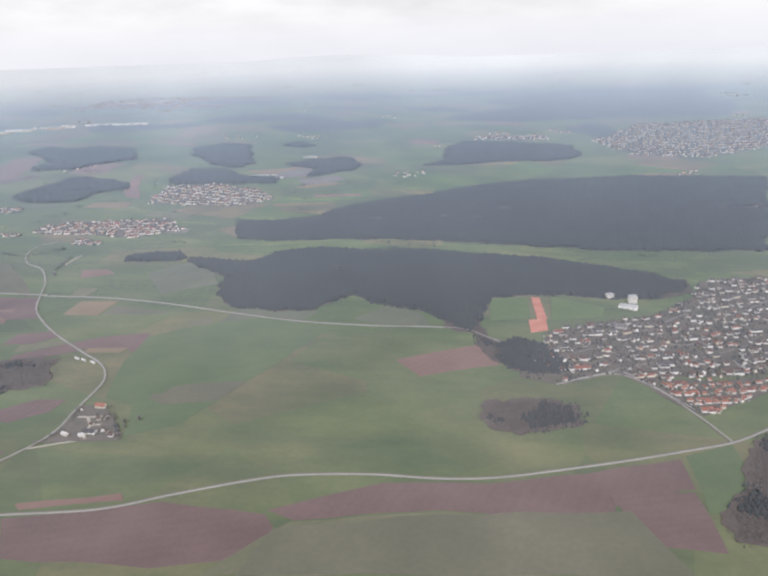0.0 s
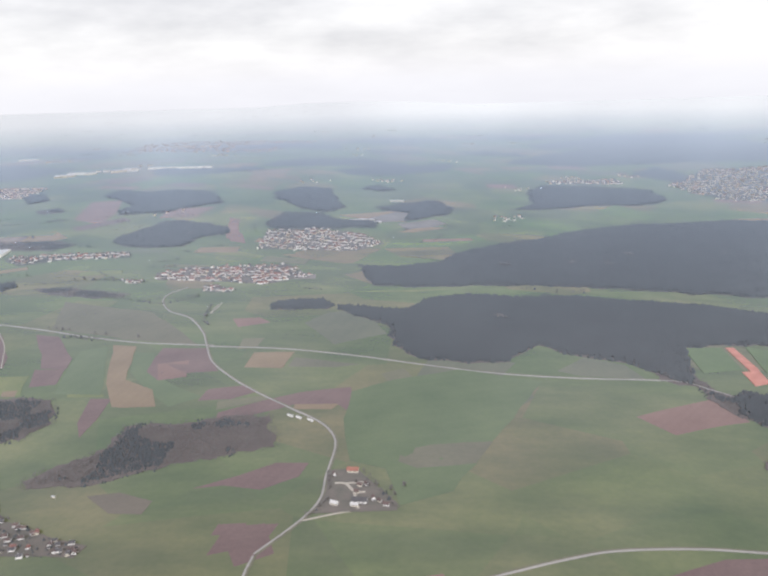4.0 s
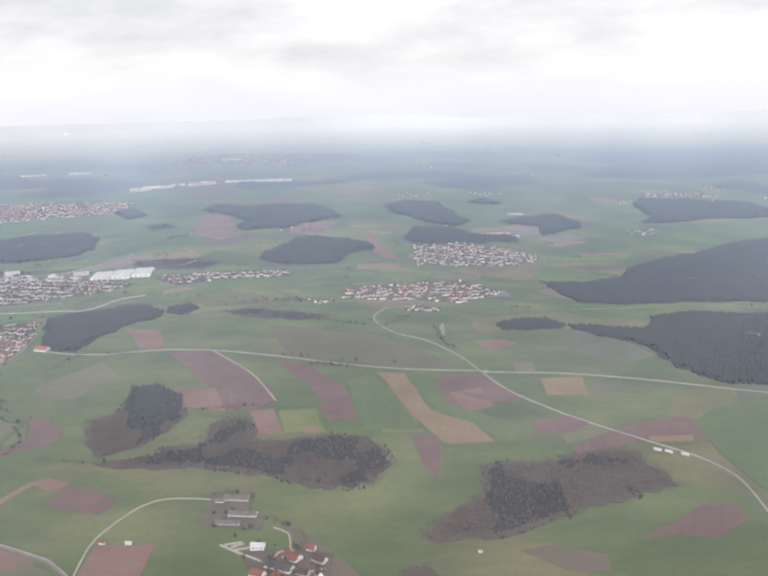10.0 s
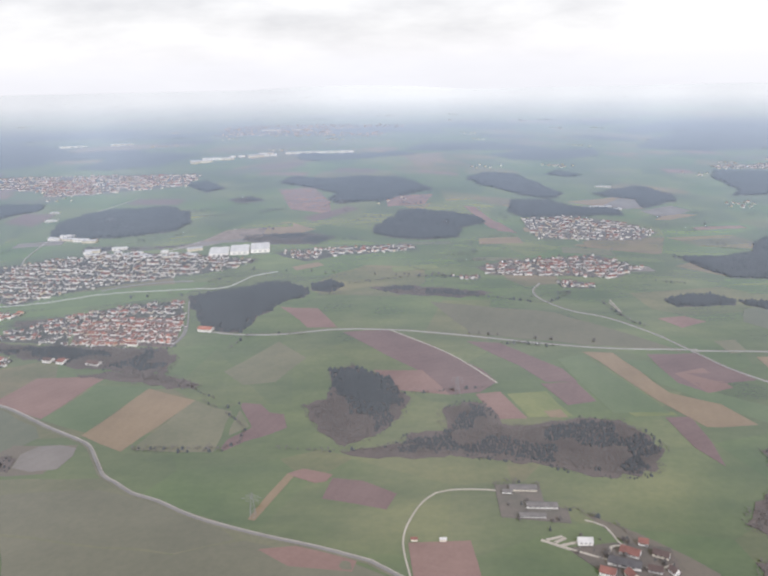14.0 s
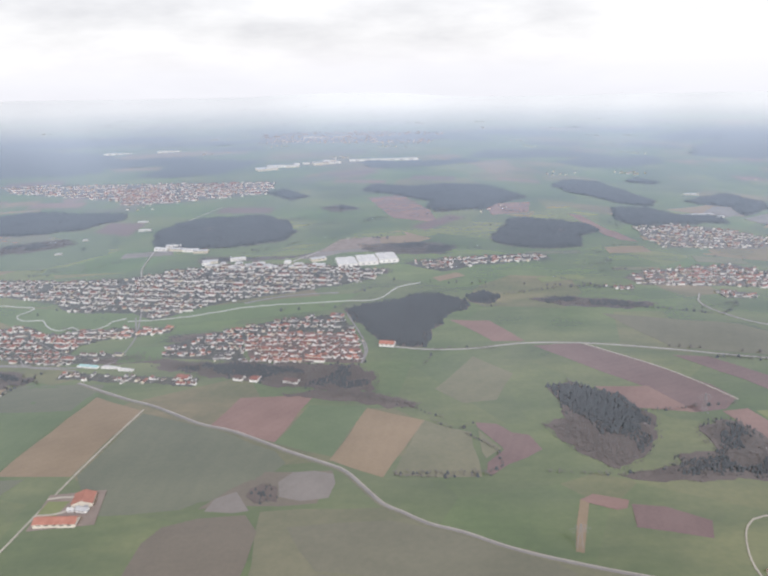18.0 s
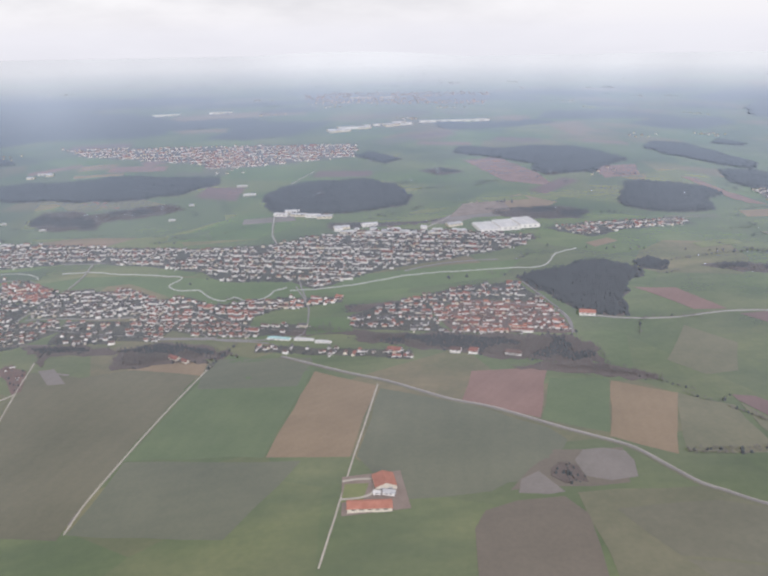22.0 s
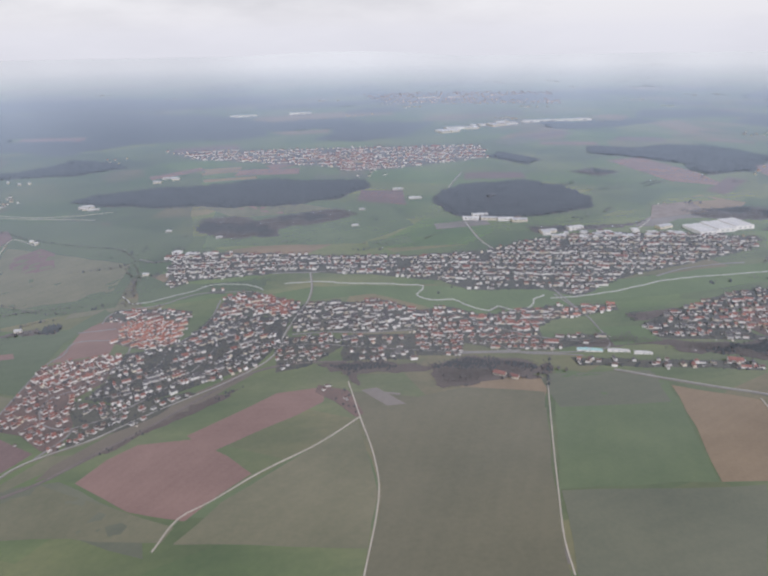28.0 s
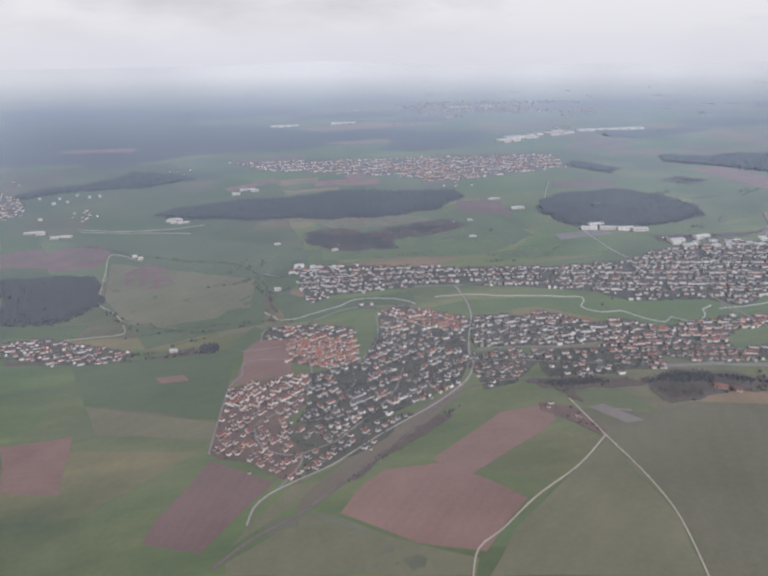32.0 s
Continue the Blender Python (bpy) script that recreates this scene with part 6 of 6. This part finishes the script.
# ---- the farm by the bend in the road ----
tagged(sheet("farmyard", [(-192, 345), (-178, 347), (-157, 317), (-157, 312), (-194, 308), (-190, 325)], LITTER_YARD, 0.40), "brown farmyard between bare hedges", "farmyard", kind="structure")
for line in ([(-187, 333), (-182, 333), (-177, 326), (-172, 326)], [(-182, 333), (-171, 335)], [(-177, 326), (-176, 319), (-174, 312)]):
    tagged(ribbon("yard_path", smooth_line(line, 2), 1.5, 0.44, GRAVEL), "pale forked gravel path across the farmyard", "path", kind="structure")
building("barn", "barn with a bright orange tiled roof", "barn", -179.5, 344, 2.6, 5.4, 2.6, 4.6, 1.5, WALLS[1], ROOFS[3], 1, 2, "farm by the bend")
for i, ((x, y), (w, l, a)) in enumerate(zip([(-174, 318), (-185, 315), (-172, 332), (-175, 331), (-168, 320), (-165, 318), (-162, 315), (-176, 314), (-188, 340), (-176, 325)], ((4.2, 8.5, 1.45), (2.0, 4.5, 1.2), (1.8, 2.6, 0.6), (1.8, 2.6, 1.3), (2.0, 2.6, 0.3), (1.6, 2.2, 0.9), (1.6, 3.6, 1.3), (1.5, 4.2, 1.5), (1.5, 1.8, 0.4), (1.6, 2.6, 1.4)))):
    building("farm_building", ("long grey-roofed barn in the middle of the yard" if i == 0 else "small white-walled farm building in the yard"), "farm building", x, y, 0.8 * w, 0.8 * l, 2.2, 3.6, a, WALLS[i % 2], (ROOFS[2] if i == 0 else METAL_ROOF if i in (1, 7) else ROOFS[1]), 1, 3, "farm by the bend")
for x, y in (-220, 403), (-215, 401), (-208, 398):
    building("shed", "long low pale field shed beside the road", "shed", x, y, 0.8, 3.6, 1.0, 1.5, 1.0, WALLS[0], METAL_ROOF, 1, 1, "sheds by the road")
building("hut", "lone pale hut at the edge of a thicket", "hut", -319, 326, 0.6, 1.6, 0.9, 1.3, 1.4, WALLS[1], GREY_ROOF, 1, 1)

# ---- hamlet and barns under the flight path ----
tagged(sheet("farmyard", [(-440, 375), (-420, 374), (-421, 359), (-412, 355), (-413, 345), (-441, 351)], LITTER_YARD, 0.385), "dull brown trampled yard round two barns", "farmyard", kind="structure")
for x, y, w, l, wall, label in ((-428, 371, 4.2, 12, 1, "long low grey-roofed barn at the end of a lane"), (-435.5, 368.5, 1.6, 4.0, 0, "small white-fronted lean-to beside a barn"), (-422.5, 357.5, 3.8, 13, 0, "long low grey-roofed barn with a pale open front"), (-428, 350.5, 2.6, 11, 2, "long low dark barn behind a row of shrubs")):
    building("barn", label, "barn", x, y, w, l, 1.8, 3.0, 1.47, WALLS[wall], BARN_ROOF, 1, 6, "barns by the lane")
hedge((-440, 375), (-428, 376), (-419, 372))
hedge((-412, 355), (-404, 351), (-392, 338))
for x, y, label in ((-478.5, 335.5, "small red-roofed field shed beside a lane"), (-467, 335, "small pale field shed beside a brown field")):
    building("shed", label, "shed", x, y, 1.2, 2.6, 1.6, 2.4, 1.5, WALLS[1], ROOFS[0] if x < -470 else METAL_ROOF, 1, 1, "field sheds by the lane")
tagged(sheet("village_ground", [(-419, 328), (-400, 331), (-379, 327), (-381, 310), (-408, 306), (-412, 316)], NEW_PLOTS, 0.35), "gardens and yards between the hamlet's farms", "gardens", kind="structure")
for line in ([(-428, 334), (-416, 326), (-406, 320), (-398, 316)], [(-426, 334), (-419, 336)], [(-423, 332), (-418, 335)], [(-421, 330), (-414, 332)], [(-404, 323), (-402, 328), (-396, 329)], [(-396, 315), (-388, 314), (-382, 316)]):
    tagged(ribbon("yard_path", smooth_line(line, 2), 1.1, 0.44, GRAVEL), "pale gravel path between the farms of the hamlet", "path", kind="structure")
for x, y, w, l, a, wall, roof, label in (
        (-411.4, 331.0, 3.6, 6.8, 1.47, 0, METAL_ROOF, "white-roofed barn beside a pale yard"), (-396.0, 323.5, 5.4, 8.6, 1.0, 0, ROOFS[0], "large farmhouse with a long red tiled roof"),
        (-400.4, 316.5, 5.2, 14.0, 1.15, 0, ROOFS[2], "long grey-roofed cowshed with a white front"), (-408.3, 311.5, 4.8, 6.6, 1.1, 0, ROOFS[0], "white farmhouse with a red roof"),
        (-400.4, 309.0, 4.0, 5.2, 0.3, 1, ROOFS[0], "cream farmhouse with a red roof"), (-384.7, 321.5, 4.0, 7.0, 1.0, 1, ROOFS[1], "cream house with a worn brown roof"),
        (-388.8, 329.5, 3.2, 4.2, 1.2, 0, ROOFS[0], "small white house with a red roof"), (-390.5, 312.0, 3.0, 6.0, 1.2, 2, ROOFS[1], "grey shed with a brown roof"), (-384.0, 311.0, 3.0, 4.0, 0.4, 0, ROOFS[1], "small white shed with a brown roof")):
    building("farmhouse", label, "farmhouse", x, y, 0.85 * w, 0.85 * l, 2.6, 5.0, a, WALLS[wall], roof, 1, 3, "hamlet buildings")
for x, y, l in ((-1330, 997, 9), (-1314, 981, 7), (-1302, 982, 6), (-1227, 907, 4), (-1221, 900, 4), (-1174, 697, 5), (-1200, 1002, 6), (-1194, 1007, 5), (-1206, 1008, 4), (-1137, 1088, 9), (-1116, 1095, 9), (-1101, 788, 5), (-1342, 1046, 4), (-1342, 1107, 4), (-1363, 1131, 3), (-1340, 1127, 3), (-1323, 1139, 3), (-1307, 1129, 3), (-1296, 1132, 3), (-1328, 1112, 3)):
    building("shed", "long pale shed standing alone among the fields", "shed", x, y, 0.5 * l, l, 2.4, 4.0, 1.5, WALLS[1], (METAL_ROOF, GREY_ROOF)[l % 2], 1, 2, "sheds among the fields")
garden_trees([(-412, 332), (-399, 336), (-380, 330), (-377, 312), (-392, 306), (-410, 307)], 5.0, 0.7, 1.8)

# ---- sports ground and flats at the east village ----
tagged(sheet("sports_pitch", [(34, 525), (62, 531), (60, 488), (32, 479)], CROPS["meadow"][0], 0.385), "green grass sports pitch beside the wood", "sports pitch", kind="structure")
tagged(sheet("sports_field", [(58, 484), (70, 487), (69, 467), (57, 461)], CINDER, 0.40), "bright orange-red all-weather pitch", "sports pitch", kind="structure")
tagged(sheet("running_track", [(65, 531), (71, 532), (71, 488), (64, 485)], CINDER, 0.40), "orange-red running straight beside the pitch", "running track", kind="structure")
block("apartment_block", "tall white block of flats above the village", 139, 534, 6.0, 4, 4.6, 0.1, 5, 5)
block("apartment_block", "low white block of flats beside the taller one", 124, 541, 5.6, 3.4, 2.6, 0.1, 3, 5)
flat_hall("school", "pale flat-roofed school building in the village", "school", 133, 521, 13, 5.5, 3.0, -0.4, WALLS[0], GREY_ROOF, 2, 4)
flat_hall("market_hall", "grey flat-roofed hall among the houses", "hall", 118, 480, 9, 6, 2.6, -0.3, WALLS[2], BARN_ROOF, 2, 3)

for i, (x, y) in enumerate([(-1081, 832), (-1076, 821), (-1068, 824), (-1062, 813), (-1053, 819), (-1086, 822)]):
    flat_hall("workshop", ("white-roofed workshop hall at the village end", "red-roofed workshop hall at the village end")[i % 2], "workshop", x, y, (8, 6, 9, 6, 5)[i % 5], (6, 5, 6, 4, 5)[i % 5], 2.6, -0.2, WALLS[0], (METAL_ROOF, ROOFS[0])[i % 2], 1, 2, "workshops at the village end")

# ---- far works and greenhouses ----
for k in range(26):
    u, v = works_rng.random(), works_rng.uniform(-1, 1)
    flat_hall("factory_hall", "far white factory hall among fields", "factory", -765 + 125 * u, 1262 + 52 * u + 12 * v, works_rng.uniform(6, 16), works_rng.uniform(6, 13), works_rng.uniform(2.6, 4.4), works_rng.uniform(-0.1, 0.4), WALLS[k % 2], (METAL_ROOF, METAL_ROOF, GREY_ROOF)[k % 3], 1 + k % 2, 2, "far factory halls")
for x, y, w, l, a in ((-597, 1317, 58, 9, 0.05), (-543, 1320, 54, 9, 0.05), (-700, 1738, 40, 12, 0.05), (-640, 1740, 32, 10, 0.05), (-1060, 1560, 48, 9, 0.05), (-960, 1545, 40, 9, 0.05)):
    flat_hall("factory_hall", "long far white factory hall among fields", "factory", x, y, w, l, 3.2, a, WALLS[0], METAL_ROOF, 2, 2, "far factory halls")
for x, y, w, l in ((-866, 970, 16, 7), (-854, 929, 18, 9), (-1124, 1103, 24, 7), (-1338, 1002, 26, 8), (-1305, 984, 20, 7), (-1200, 1013, 18, 7), (-1190, 998, 16, 6), (-911, 904, 7, 5), (-922, 855, 9, 4), (-1047, 861, 8, 4), (-1097, 895, 8, 4), (-228, 945, 50, 7), (-185, 1060, 26, 8), (-205, 938, 14, 7)):
    flat_hall("shed", "long white-roofed shed out in the fields", "shed", x, y, 0.75 * w, 0.6 * l, 1.6, 0.02, WALLS[2], (METAL_ROOF, GREY_ROOF)[int(w) % 2], 1, 2, "sheds in the fields")
pylon(-545, 354)
pylon(-447, 458)

# ---- single trees along the river, roads and hedges ----
bank = [single_tree(True, 2.0, "leafless roadside tree with a ragged brown crown"), single_tree(True, 2.7, "tall leafless tree with a wide twiggy crown"), single_tree(False, 2.6, "single dark green spruce")]
spot_rng = random.Random(8)
first = [True, True, True]


def plant(x, y, k):
    m = Matrix.Translation((x, y, gz(x, y))) @ Matrix.Rotation(spot_rng.uniform(0, 6.28), 4, "Z")
    if first[k]:
        first[k] = False
        bank[k].matrix_basis = m
    else:
        copy_thing(bank[k], m)


def tree_row(count, spread, *pts):
    line = smooth_line(pts, 2.0)
    for _ in range(count):
        p = spot_rng.choice(line)
        plant(p.x + spot_rng.gauss(0, spread), p.y + spot_rng.gauss(0, spread), spot_rng.choice((0, 0, 1, 1, 2)))


tree_row(26, 2.0, (-1128, 820), (-1105, 770), (-1112, 735), (-1080, 712))
tree_row(20, 2.5, (-620, 720), (-560, 700), (-500, 690), (-430, 680))
tree_row(7, 1.2, (-433, 548), (-386, 533), (-341, 521))
tree_row(7, 4.0, (-192, 340), (-160, 325), (-185, 312))
tree_row(16, 5.0, (-436, 362), (-415, 345), (-385, 318))
tree_row(14, 4.0, (-412, 322), (-398, 312), (-388, 302), (-396, 292))
tree_row(14, 2.0, (-1240, 800), (-1222, 770), (-1205, 745))
tree_row(24, 2.0, (-1230, 700), (-1190, 690), (-1160, 690))
tree_row(22, 2.5, (-900, 556), (-866, 548), (-830, 550))
